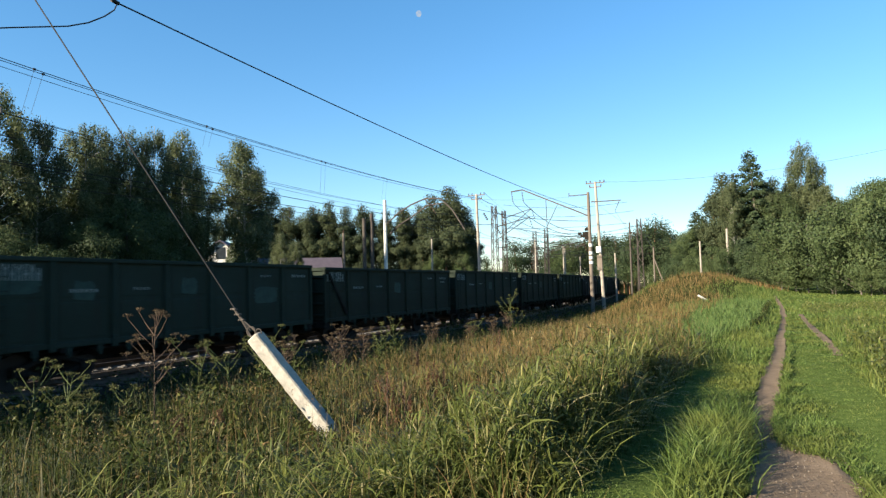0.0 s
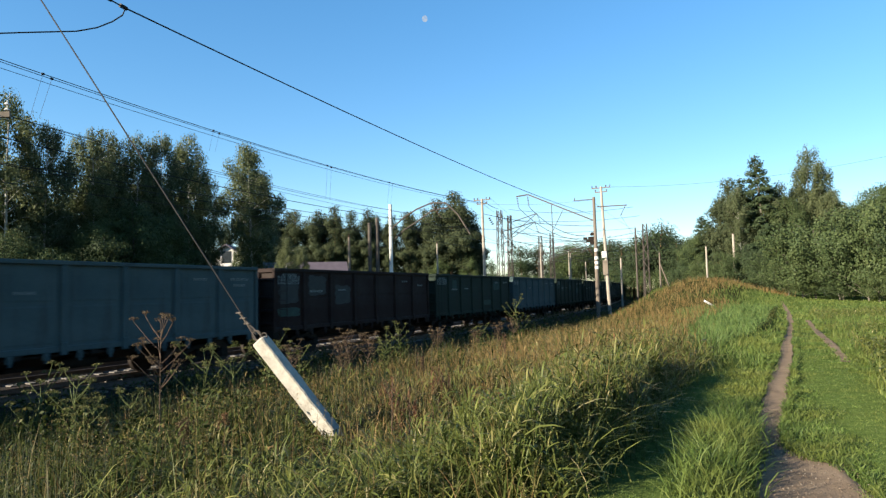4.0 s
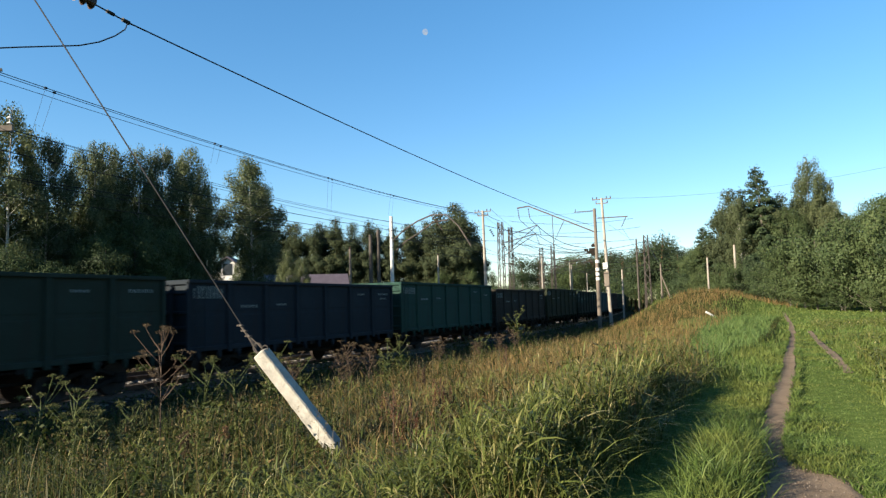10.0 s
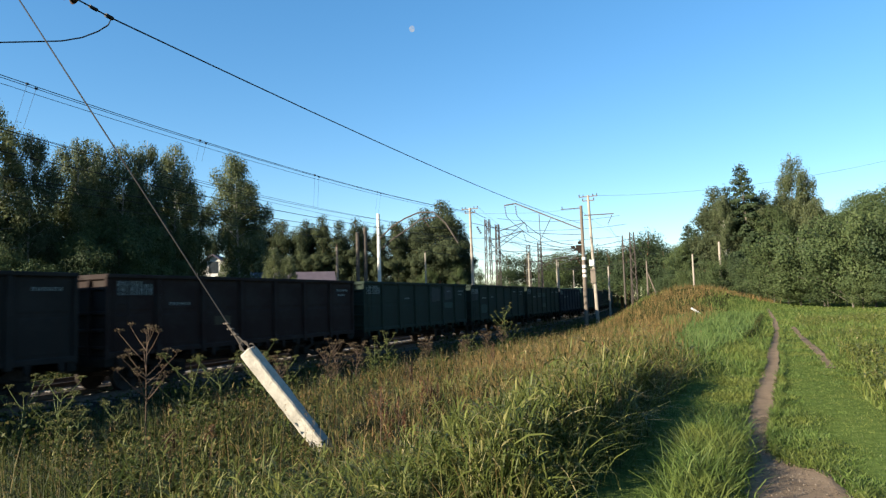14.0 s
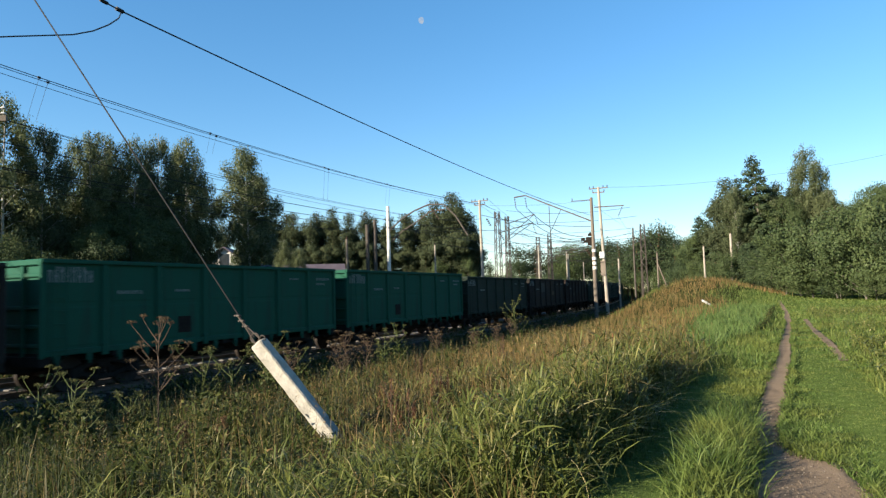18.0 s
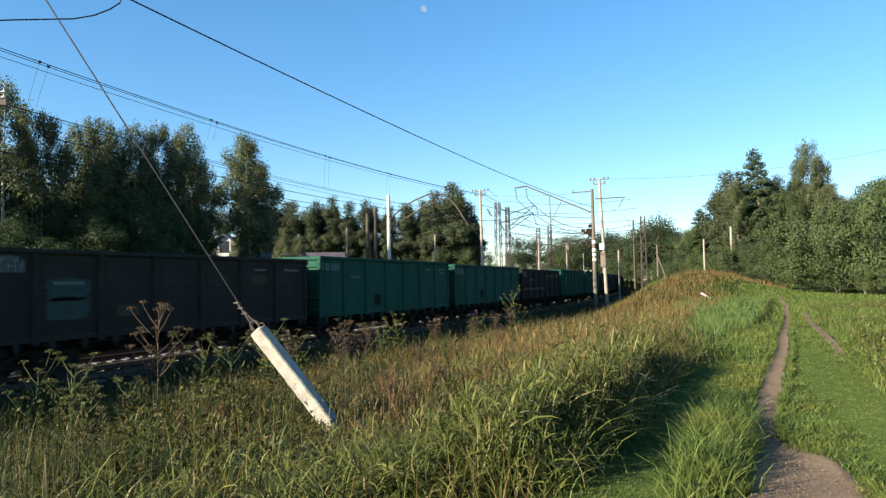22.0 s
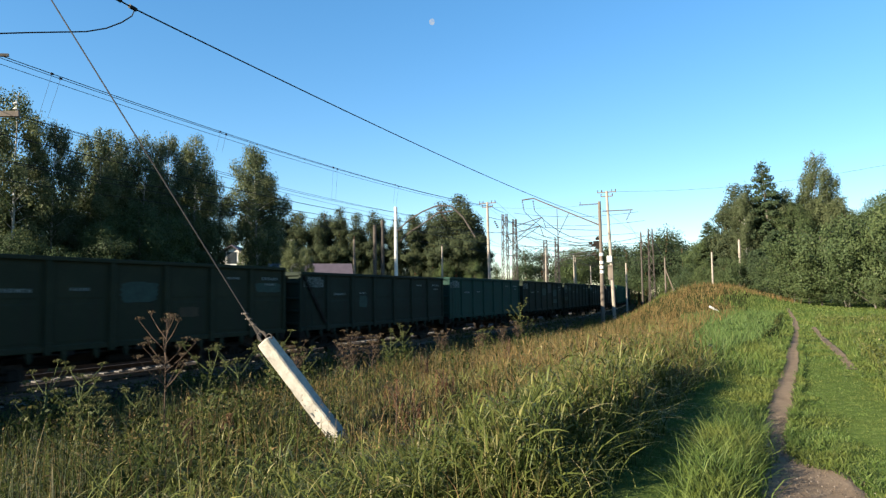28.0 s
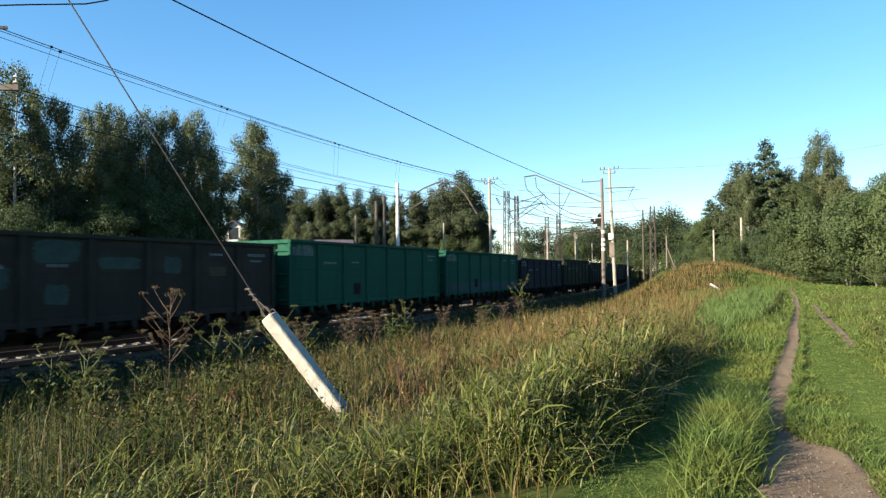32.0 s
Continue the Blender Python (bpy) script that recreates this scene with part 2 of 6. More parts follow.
def build_track(u0, label):
    th = empty("railway_track", Matrix.Identity(4), label=label, category="railway track")
    ss = list(np.arange(-40, 20, 10.0)) + list(np.arange(20, 400, 6.0))
    prof = [(-0.065, -0.17), (0.065, -0.17), (0.02, -0.14), (0.012, -0.05), (0.036, -0.035), (0.036, 0.0), (-0.036, 0.0), (-0.036, -0.035), (-0.012, -0.05), (-0.02, -0.14)]
    for side in (-0.76, 0.76):
        v, f = [], []
        for s in ss:
            for du, z in prof:
                x, y, _ = track_pt(s, u0 + side + du)
                v.append((x, y, z))
        k = len(prof)
        for r in range(len(ss) - 1):
            for c in range(k):
                f.append((r * k + c, r * k + (c + 1) % k, (r + 1) * k + (c + 1) % k, (r + 1) * k + c))
        me = bpy.data.meshes.new("rail")
        me.from_pydata(v, [], f)
        me.materials.append(M_RAIL)
        shared("rail", me, th)
    bm = bmesh.new()
    block(bm, -1.35, 1.35, -0.13, 0.13, -0.36, -0.165, 0.02)
    first = part("sleeper", bm, M_SLEEPER, th)
    me = first.data
    s, n = -4.0, 0
    while s < 95:
        x, y, a = track_pt(s, u0)
        m = pose(x, y, 0.0, 0, 0, math.degrees(a))
        if n == 0:
            first.matrix_basis = m
        else:
            shared("sleeper", me, th, m)
        s += 0.6
        n += 1
    return th


def build_path():
    ss = list(np.arange(-30, 1.0, 0.5)) + list(np.arange(1.0, 16, 0.2)) + list(np.arange(16, 58, 0.5))

    def pt(y, k, lift):
        c, h = float(path_x(y)), float(path_half(y))
        e = 1.15 + 0.34 * noise.noise((y * 1.7, k * 2.0, 0)) + 0.30 * noise.noise((y * 5.3, k * 2.0, 4))
        x = c + k * h * e + k * 0.05 * noise.noise((y * 2.7, k * 2.0, 9))
        return x, y, float(land(x, y)) + 0.022 - 0.014 * (1 - k * k) + 0.012 * noise.noise((x * 8, y * 8, 2)) - (0.0 if abs(k) < 0.99 else 0.08)
    ob = ribbon("path", ss, np.linspace(-1, 1, 15), pt, M_DIRT)
    return tagged(ob, "narrow footpath of trodden brown dirt through the grass", "path", kind="structure")


build_ground()
build_bed()
build_path()


def rut_x(y):
    return np.interp(y, [6, 7.6, 10.2, 15.7, 20.6, 32, 40], [0.95, 0.98, 1.13, 1.40, 1.46, 1.62, 1.66])


def rut_wear(x, y):
    """1 where the grass of the right-hand wheel track is worn away."""
    gap = rough_np(0 * x, y, 0.55, 33)
    return np.where((np.abs(x - rut_x(y)) < 0.10 + 0.05 * gap + 0.06 * rough_np(x, y, 3.0, 34)) & (y > 16) & (y < 34), 1.0, 0.0)


def build_rut():
    def pt(y, k, lift):
        c = float(rut_x(y))
        x = c + k * 0.13 * (1.0 + 0.4 * noise.noise((y * 2.3, k, 7)))
        return x, y, float(land(x, y)) + 0.024 - 0.010 * (1 - k * k) - (0.0 if abs(k) < 0.99 else 0.08)
    ob = ribbon("wheel_rut", np.arange(15.6, 34, 0.3), np.linspace(-1, 1, 9), pt, M_DIRT)
    return tagged(ob, "worn bare rut in the short grass", "path", kind="structure")


build_rut()
build_track(0.0, "near railway track of rusty rails on concrete sleepers")
build_track(-4.1, "far railway track of rusty rails on concrete sleepers")

# ---- grass ----
GREEN = [(0.0, (0.050, 0.072, 0.016)), (0.4, (0.098, 0.128, 0.030)), (0.74, (0.165, 0.182, 0.050)), (0.92, (0.25, 0.23, 0.09)), (1.0, (0.40, 0.34, 0.20))]
DRY = [(0.0, (0.06, 0.075, 0.024)), (0.35, (0.12, 0.115, 0.04)), (0.65, (0.21, 0.155, 0.065)), (0.9, (0.34, 0.24, 0.115)), (1.0, (0.20, 0.095, 0.05))]
LAWN = [(0.0, (0.064, 0.108, 0.024)), (0.5, (0.108, 0.172, 0.040)), (0.85, (0.155, 0.218, 0.062)), (1.0, (0.20, 0.235, 0.085))]
M_TALL = leaf_mat("tall_grass_blade", GREEN, (0.125, 0.145, 0.038), 0.7, 0.5, 0.2, gloss=0.14)
M_STRAW = leaf_mat("straw_grass_blade", DRY, (0.17, 0.14, 0.05), 0.8, 0.5, 0.2, gloss=0.12)
M_DRY = leaf_mat("dry_grass_blade", DRY, (0.27, 0.165, 0.07), 0.35)
M_LAWN = leaf_mat("short_grass_blade", LAWN, (0.17, 0.185, 0.045), 0.9, gloss=0.15)
M_HERB = leaf_mat("herb_leaf", [(0.0, (0.024, 0.036, 0.010)), (0.6, (0.055, 0.074, 0.018)), (0.9, (0.12, 0.118, 0.035)), (1.0, (0.19, 0.13, 0.06))], None)
M_LUSH = leaf_mat("lush_grass_blade", [(0.0, (0.075, 0.125, 0.036)), (0.5, (0.115, 0.185, 0.055)), (0.9, (0.16, 0.235, 0.08)), (1.0, (0.24, 0.25, 0.11))], (0.13, 0.20, 0.06), 0.5, gloss=0.12)
M_THATCH = leaf_mat("dead_grass", [(0.0, (0.045, 0.028, 0.016)), (0.5, (0.105, 0.062, 0.034)), (0.85, (0.19, 0.125, 0.07)), (1.0, (0.30, 0.235, 0.15))], None, gloss=0.05)
M_GREYHERB = leaf_mat("mugwort_leaf", [(0.0, (0.032, 0.042, 0.024)), (0.6, (0.07, 0.085, 0.045)), (0.9, (0.12, 0.12, 0.07)), (1.0, (0.15, 0.10, 0.06))], None, gloss=0.12)
M_SEED = leaf_mat("seed_head", [(0.0, (0.12, 0.075, 0.035)), (0.6, (0.24, 0.165, 0.075)), (1.0, (0.34, 0.26, 0.13))], None)


def blades(name, pts, height, width, lean, material, seed, segs=3, toward=None):
    """Grass blades as bent, tapering strips. pts (n, 3); height, width and lean per blade."""
    r = np.random.RandomState(seed)
    n = len(pts)
    a = r.uniform(0, 2 * np.pi, n)
    side = np.stack([np.cos(a), np.sin(a), np.zeros(n)], 1)
    b = r.uniform(0, 2 * np.pi, n) if toward is None else toward + r.normal(0, 0.9, n)
    out = np.stack([np.cos(b), np.sin(b), np.zeros(n)], 1)
    up = np.array([0, 0, 1.0])
    rows = []
    for k in range(segs + 1):
        t = k / segs
        c = pts + np.outer(height * (t - 0.55 * lean * t ** 2.4), up) + out * (height * lean * 0.95 * t ** 1.8)[:, None]
        if k == segs:
            rows.append(c)
        else:
            w = (width * (1 - 0.55 * t) / 2)[:, None]
            rows += [c - side * w, c + side * w]
    v = np.stack(rows, 1).reshape(-1, 3)
    q = 2 * segs + 1
    base = np.arange(n)[:, None] * q
    pat, sizes = [], []
    for k in range(segs - 1):
        pat += [2 * k, 2 * k + 1, 2 * k + 3, 2 * k + 2]
        sizes.append(4)
    pat += [2 * segs - 2, 2 * segs - 1, 2 * segs]
    sizes.append(3)
    f = (base + np.array(pat)[None, :]).ravel()
    return new(name, mesh_np(name, v, f, np.tile(sizes, n), material))


def culms(name, pts, height, material, seed, per=6, leaf=(0.18, 0.42), width=(0.010, 0.019), nod=0.16):
    """Leafy grass: a thin stem with long leaves that leave it by turns and arch over."""
    r = np.random.RandomState(seed)
    n = len(pts)
    b = r.uniform(0, 2 * np.pi, n)
    tip = np.stack([np.cos(b), np.sin(b), np.zeros(n)], 1) * (height * r.uniform(0.0, nod * 2, n))[:, None]
    k = np.repeat(np.arange(n), per)
    m = len(k)
    s = np.clip((np.tile(np.arange(per), n) + r.uniform(0.2, 1.0, m)) / per, 0.12, 1)
    foot = pts[k] + tip[k] * (s ** 2)[:, None] + np.stack([0 * s, 0 * s, height[k] * s * 0.95], 1)
    a = b[k] + np.tile(np.arange(per), n) * 2.6 + r.normal(0, 0.5, m)
    out = np.stack([np.cos(a), np.sin(a), np.zeros(m)], 1)
    side = np.stack([-np.sin(a), np.cos(a), r.normal(0, 0.35, m)], 1)
    L = r.uniform(leaf[0], leaf[1], m) * (0.65 + 0.5 * np.sin(np.pi * s))
    e = np.radians(r.uniform(42, 82, m))
    fall = r.uniform(0.25, 1.15, m)
    w = r.uniform(width[0], width[1], m) / 2
    rows = []
    for t, f in ((0.0, 0.6), (0.4, 1.0), (0.75, 0.7), (1.0, 0.0)):
        c = foot + out * (L * (t * np.cos(e) + 0.3 * fall * t * t))[:, None] + np.stack([0 * t * L, 0 * t * L, L * (t * np.sin(e) - 0.75 * fall * t * t)], 1)
        rows += [c] if f == 0 else [c - side * (w * f)[:, None], c + side * (w * f)[:, None]]
    v = np.stack(rows, 1).reshape(-1, 3)
    pat, sizes = np.array([0, 1, 3, 2, 2, 3, 5, 4, 4, 5, 6]), [4, 4, 3]
    f = (np.arange(m)[:, None] * 7 + pat[None]).ravel()
    q = np.stack([pts[:, 0] - 0.004, pts[:, 1], pts[:, 2], pts[:, 0] + 0.004, pts[:, 1], pts[:, 2]], 1).reshape(n, 2, 3)
    top = pts + tip + np.stack([0 * height, 0 * height, height], 1)
    mid = pts + tip * 0.25 + np.stack([0 * height, 0 * height, height * 0.5], 1)
    stem = np.concatenate([q, mid[:, None] + np.array([[[-0.003, 0, 0], [0.003, 0, 0]]]), top[:, None]], 1).reshape(-1, 3)
    f2 = (np.arange(n)[:, None] * 5 + np.array([0, 1, 3, 2, 2, 3, 4])[None]).ravel() + len(v)
    return new(name, mesh_np(name, np.concatenate([v, stem]), np.concatenate([f, f2]), np.concatenate([np.tile(sizes, m), np.tile([4, 3], n)]), material))


def flecks(name, c, size, material, seed, flat=0.0):
    """Small leaves or seed heads: one four-cornered piece at each of c (n, 3)."""
    r = np.random.RandomState(seed)
    n = len(c)
    a = r.normal(0, 1, (n, 3)) * np.array([1, 1, 1 - flat])
    a /= np.linalg.norm(a, axis=1, keepdims=True)
    b = np.cross(a, r.normal(0, 1, (n, 3)))
    b /= np.linalg.norm(b, axis=1, keepdims=True) + 1e-9
    L = (size * r.uniform(0.6, 1.4, n))[:, None]
    v = np.stack([c - a * L * 0.5, c + b * L * 0.24, c + a * L * 0.5, c - b * L * 0.24], 1).reshape(-1, 3)
    return new(name, mesh_np(name, v, np.arange(4 * n), np.full(n, 4), material))


def scatter(n, seed, y0, y1, keep, power=1.6, az0=-66.0):
    """n places with the density falling with the distance, kept where keep(x, y) is above chance."""
    r = np.random.RandomState(seed)
    d = y0 + (y1 - y0) * r.uniform(0, 1, n) ** power
    az = np.radians(r.uniform(az0, 12, n))
    x, y = d * np.sin(az), d * np.cos(az)
    ok = r.uniform(0, 1, n) < keep(x, y)
    x, y = x[ok], y[ok]
    return np.stack([x, y, land(x, y) - 0.02], 1), d[ok], r


def tall_zone(x, y):
    """1 where the uncut grass of the bank stands."""
    u = across(x, y)
    edge = np.interp(y, [0, 5.5, 9.4, 13.4, 15.5, 19, 26, 36, 42, 48, 60], [-1.5, -1.45, -1.4, -1.15, -1.1, -1.8, -2.7, -2.8, -1.2, 0.6, 2.0]) + 0.14 * rough_np(x, y, 1.4, 8)
    return np.where((x < edge) & (u > 2.7), 1.0, 0.0)


def on_path(x, y):
    return np.abs(x - path_x(y)) < path_half(y) * (0.84 + 0.4 * rough_np(x, y, 4.0, 55)) - 0.012 + 0.05 * rough_np(x, y, 1.3, 56)


def patchy(x, y, k, seed):
    return smooth(0.5 + 1.1 * rough_np(x, y, k, seed))


def grow():
    corner = lambda x, y: smooth((-5.6 - x) / 1.5) * smooth((11 - y) / 3)
    fresh = lambda x, y: smooth(0.72 + 0.75 * rough_np(x, y, 0.55, 21) + 0.08 * (x + 5.0) - 0.035 * (y - 8))
    def tufts(n, seed, y0, y1, keep, per, spread, power):
        p, d, r = scatter(n, seed, y0, y1, keep, power)
        k = np.repeat(np.arange(len(p)), per)
        q = p[k] + np.concatenate([r.normal(0, 1, (len(k), 2)) * spread[k % len(spread)][:, None], np.zeros((len(k), 1))], 1)
        q[:, 2] = land(q[:, 0], q[:, 1]) - 0.02
        size = r.uniform(0.6, 1.25, len(p))[k]
        return q, d[k], size, r
    sp = np.array([0.07, 0.12, 0.16, 0.1, 0.2])
    hollow = lambda x, y: 1 - 0.92 * np.exp(-(((x + 4.9) / 1.45) ** 2 + ((y - 7.1) / 1.4) ** 2))
    swell = lambda x, y: (0.45 + 0.9 * smooth(0.5 + 1.1 * rough_np(x, y, 1.5, 23))) * hollow(x, y)
    lush = lambda x, y: smooth(0.74 + 0.7 * corner(x, y) + 1.1 * rough_np(x, y, 0.8, 27) + 0.07 * (x + 4.5) - 0.05 * (y - 8))
    # leafy grass on the near bank
    clumpy = lambda x, y: tall_zone(x, y) * (0.10 + 0.90 * smooth(0.5 + 1.5 * rough_np(x, y, 2.2, 24))) * (0.45 + 0.55 * smooth(0.5 + 1.6 * rough_np(x, y, 6.5, 25))) * np.where(across(x, y) < 9, 0.4, 1.0) * (1 - 0.75 * smooth((-3.0 - x) / 1.5) * smooth((9.5 - y) / 2))
    p, d, r = scatter(26000, 31, 5.1, 15, clumpy, 1.05)
    n = len(p)
    edge = smooth((p[:, 0] + 3.4) / 1.5)
    h = r.uniform(0.28, 0.68, n) * swell(p[:, 0], p[:, 1]) * (0.5 + 0.5 * smooth((d - 4) / 3)) * (0.85 + 0.35 * edge + 0.45 * edge * smooth((9.5 - p[:, 1]) / 3))
    young = r.uniform(0, 1, n) < 0.12 + 0.85 * lush(p[:, 0], p[:, 1])
    tagged(culms("tall_grass", p[young], h[young], M_TALL, 32), "leafy green meadow grass with arching blades", "grass", kind="stuff")
    tagged(culms("straw_grass", p[~young], h[~young], M_STRAW, 37), "yellowing leafy grass of the bank", "grass", kind="stuff")
    p, d, r = scatter(11000, 33, 13, 36, clumpy, 1.1)
    n = len(p)
    h = r.uniform(0.35, 0.8, n) * swell(p[:, 0], p[:, 1])
    young = r.uniform(0, 1, n) < 0.05 + 0.75 * lush(p[:, 0], p[:, 1])
    tagged(culms("tall_grass", p[young], h[young], M_TALL, 34, 5, (0.22, 0.42), (0.018, 0.032)), "leafy green meadow grass with arching blades", "grass", kind="stuff")
    tagged(culms("straw_grass", p[~young], h[~young], M_STRAW, 38, 5, (0.22, 0.42), (0.016, 0.028)), "yellowing leafy grass of the bank", "grass", kind="stuff")
    # tussocks of long blades, thick along the foot of the bank
    q, d, size, r = tufts(3600, 35, 5.1, 15, lambda x, y: tall_zone(x, y) * (0.12 + 0.88 * smooth((x + 4.2) / 2)), 15, sp, 1.15)
    n = len(q)
    tagged(blades("tall_grass", q, size * r.uniform(0.35, 0.9, n) * (0.5 + 0.5 * smooth((d - 4) / 3)) * hollow(q[:, 0], q[:, 1]), r.uniform(0.010, 0.020, n), r.uniform(0.45, 1.2, n), M_TALL, 36, 4),
           "tussocks of long overhanging grass blades", "grass", kind="stuff")
    # a thick growth along the foot of the bank, overhanging the mown strip
    r = np.random.RandomState(39)
    n = 2600
    y = r.uniform(5.2, 11.5, n)
    x = np.interp(y, [5, 9.4, 12], [-1.75, -1.7, -1.5]) - np.abs(r.normal(0, 0.5, n))
    p = np.stack([x, y, land(x, y) - 0.02], 1)
    tagged(culms("tall_grass", p, r.uniform(0.42, 0.78, n), M_TALL, 40, 7, (0.2, 0.45), (0.009, 0.017), 0.2), "thick leaning grass along the foot of the bank", "grass", kind="stuff")
    # dry stalks
    q, d, size, r = tufts(7500, 41, 4, 40, lambda x, y: tall_zone(x, y) * (1.0 - 0.8 * fresh(x, y)) * (1 - 0.75 * corner(x, y)) * smooth(0.62 + 1.5 * rough_np(x, y, 1.1, 26)) * (0.22 + 0.78 * smooth((y - 7.5) / 4)), 11, sp, 1.2)
    n = len(q)
    tagged(blades("dry_grass", q, size * r.uniform(0.4, 0.85, n) * hollow(q[:, 0], q[:, 1]), r.uniform(0.004, 0.009, n) * (0.7 + d / 11), r.uniform(0.05, 0.6, n), M_DRY, 42),
           "dry yellow and rusty grass stalks on the bank", "grass", kind="stuff")
    # seed heads on thin stalks
    p, d, r = scatter(1500, 45, 6.5, 30, lambda x, y: tall_zone(x, y) * 0.8, 1.3)
    n = len(p)
    h = r.uniform(0.6, 1.05, n)
    off = r.normal(0, 0.08, (n, 2))
    k = np.repeat(np.arange(n), 9)
    t = r.uniform(0.72, 1.0, len(k))
    c = p[k] + np.stack([off[k, 0] * t * t, off[k, 1] * t * t, h[k] * t], 1) + r.normal(0, 0.012, (len(k), 3))
    tagged(flecks("seed_head", c, 0.020, M_SEED, 46), "tan seed heads over the meadow grass", "grass", kind="stuff")
    tagged(blades("grass_stalk", p, h, np.full(n, 0.004) * (0.7 + d / 12), np.full(n, 0.08), M_SEED, 47, 2), "thin dry stalks in the meadow grass", "grass", kind="stuff")
    # leafy herbs between the post and the line
    def herbs(x, y):
        u = across(x, y)
        return np.where((u > 2.4) & (tall_zone(x, y + 0) >= 0) & (x < -3.0), hollow(x, y) * smooth((12.5 + 2.5 * corner(x, y) - u) / 4) * (0.25 + 0.75 * patchy(x, y, 0.9, 17)), 0.0)
    p, d, r = scatter(9000, 81, 6, 42, herbs, 1.1)
    hh = r.uniform(0.30, 0.90, len(p)) * (0.7 + 0.5 * patchy(p[:, 0], p[:, 1], 1.6, 18))
    near = d < 16
    for sel, leaf, width in ((near, (0.06, 0.16), (0.012, 0.026)), (~near, (0.10, 0.22), (0.022, 0.045))):
        tagged(culms("herb_leaves", p[sel], hh[sel], M_HERB, 82, 10, leaf, width, 0.1), "leafy green herbs and nettles beside the railway", "weeds", kind="stuff")
    # broad-leaved herbs low in the near corner
    p5, d5, r5 = scatter(5200, 91, 6.5, 16, lambda x, y: tall_zone(x, y) * (0.08 + 0.9 * smooth((-4.6 - x) / 2)) * smooth(0.35 + 1.6 * rough_np(x, y, 1.6, 19)) * hollow(x, y), 1.0)
    n5 = len(p5)
    tagged(culms("broad_herb", p5, r5.uniform(0.25, 0.78, n5), M_HERB, 92, 8, (0.07, 0.17), (0.022, 0.046), 0.15), "broad-leaved green herbs on the lower bank", "weeds", kind="stuff")
    # upright mugwort stems with narrow leaves down the slope to the line
    p7, d7, r7 = scatter(5200, 95, 5.5, 24, lambda x, y: np.where((across(x, y) > 3.2) & (across(x, y) < 12.2) & (x < -5.2), 1.0, 0.0) * smooth(0.35 + 1.7 * rough_np(x, y, 1.9, 20)) * hollow(x, y), 1.0)
    n7 = len(p7)
    tagged(culms("mugwort", p7, r7.uniform(0.4, 1.0, n7) * (0.7 + 0.5 * patchy(p7[:, 0], p7[:, 1], 1.2, 28)), M_GREYHERB, 96, 14, (0.05, 0.13), (0.006, 0.014), 0.1), "grey-green mugwort stems with narrow leaves", "weeds", kind="stuff")
    # dead brown grass tangled low between the tussocks
    p8, d8, r8 = scatter(13000, 97, 5.0, 17, lambda x, y: tall_zone(x, y) * (0.25 + 0.75 * smooth(0.5 + 1.4 * rough_np(x, y, 1.7, 29))), 1.1)
    n8 = len(p8)
    tagged(blades("dead_grass", p8, r8.uniform(0.10, 0.34, n8), r8.uniform(0.006, 0.013, n8), r8.uniform(0.3, 1.3, n8), M_THATCH, 98, 3), "dead brown grass tangled under the green blades", "grass", kind="stuff")
    # long pale dead stalks that lean out of the bank
    p9, d9, r9 = scatter(260, 99, 6.0, 22, lambda x, y: tall_zone(x, y), 1.0)
    n9 = len(p9)
    tagged(blades("dead_stalk", p9, r9.uniform(0.7, 1.15, n9), r9.uniform(0.005, 0.008, n9) * (0.8 + d9 / 20), r9.uniform(0.1, 0.7, n9), M_THATCH, 100, 4), "long pale dead stalks leaning out of the bank", "grass", kind="stuff")
    # the lush stand beside the far part of the path, ending in a sharp edge
    stand = lambda x, y: np.where((x < np.interp(y, [17, 22, 28, 36, 47, 52], [-1.3, -0.75, -0.05, 0.2, 0.55, 0.6]) + 0.08 * rough_np(x, y, 2.0, 40)) & (x > np.interp(y, [17, 24, 34, 50], [-2.4, -4.2, -5.2, -5.5]) + 0.7 * rough_np(x, y, 0.8, 41)), 1.0, 0.0)
    pa, da, ra = scatter(60000, 101, 17, 50, stand, 1.0, -20.0)
    na = len(pa)
    tagged(blades("lush_grass", pa, ra.uniform(0.28, 0.52, na) * (0.75 + 0.5 * patchy(pa[:, 0], pa[:, 1], 1.0, 42)), ra.uniform(0.014, 0.026, na) * (0.5 + da / 35), ra.uniform(0.2, 0.9, na), M_LUSH, 102, 3), "lush light green grass ending in a sharp edge by the path", "grass", kind="stuff")
    # a strip of dark weeds along the far path, standing in for its shaded edge
    r6 = np.random.RandomState(93)
    y6 = r6.uniform(26, 46, 420)
    x6 = np.interp(y6, [26, 28, 36, 47], [-0.30, -0.02, 0.24, 0.6]) + r6.normal(0, 0.05, 420)
    tagged(culms("path_weeds", np.stack([x6, y6, land(x6, y6)], 1), r6.uniform(0.10, 0.34, 420), M_HERB, 94, 8, (0.07, 0.15), (0.016, 0.03), 0.15), "dark weeds standing in for the shaded edge by the path", "weeds", kind="stuff")
    # a dense dark fringe of weeds on the shoulder of the ballast
    def fringe(x, y):
        u = across(x, y)
        return np.where((u > 1.9) & (u < 4.8), 1.0, 0.0)
    # weeds added beyond the far track to hide sunlit ground seen under the wagons
    p4, d4, r4 = scatter(16000, 89, 20, 60, lambda x, y: np.where((across(x, y) > -10.5) & (across(x, y) < -7.6), 1.0, 0.0), 1.0)
    k4 = np.repeat(np.arange(len(p4)), 22)
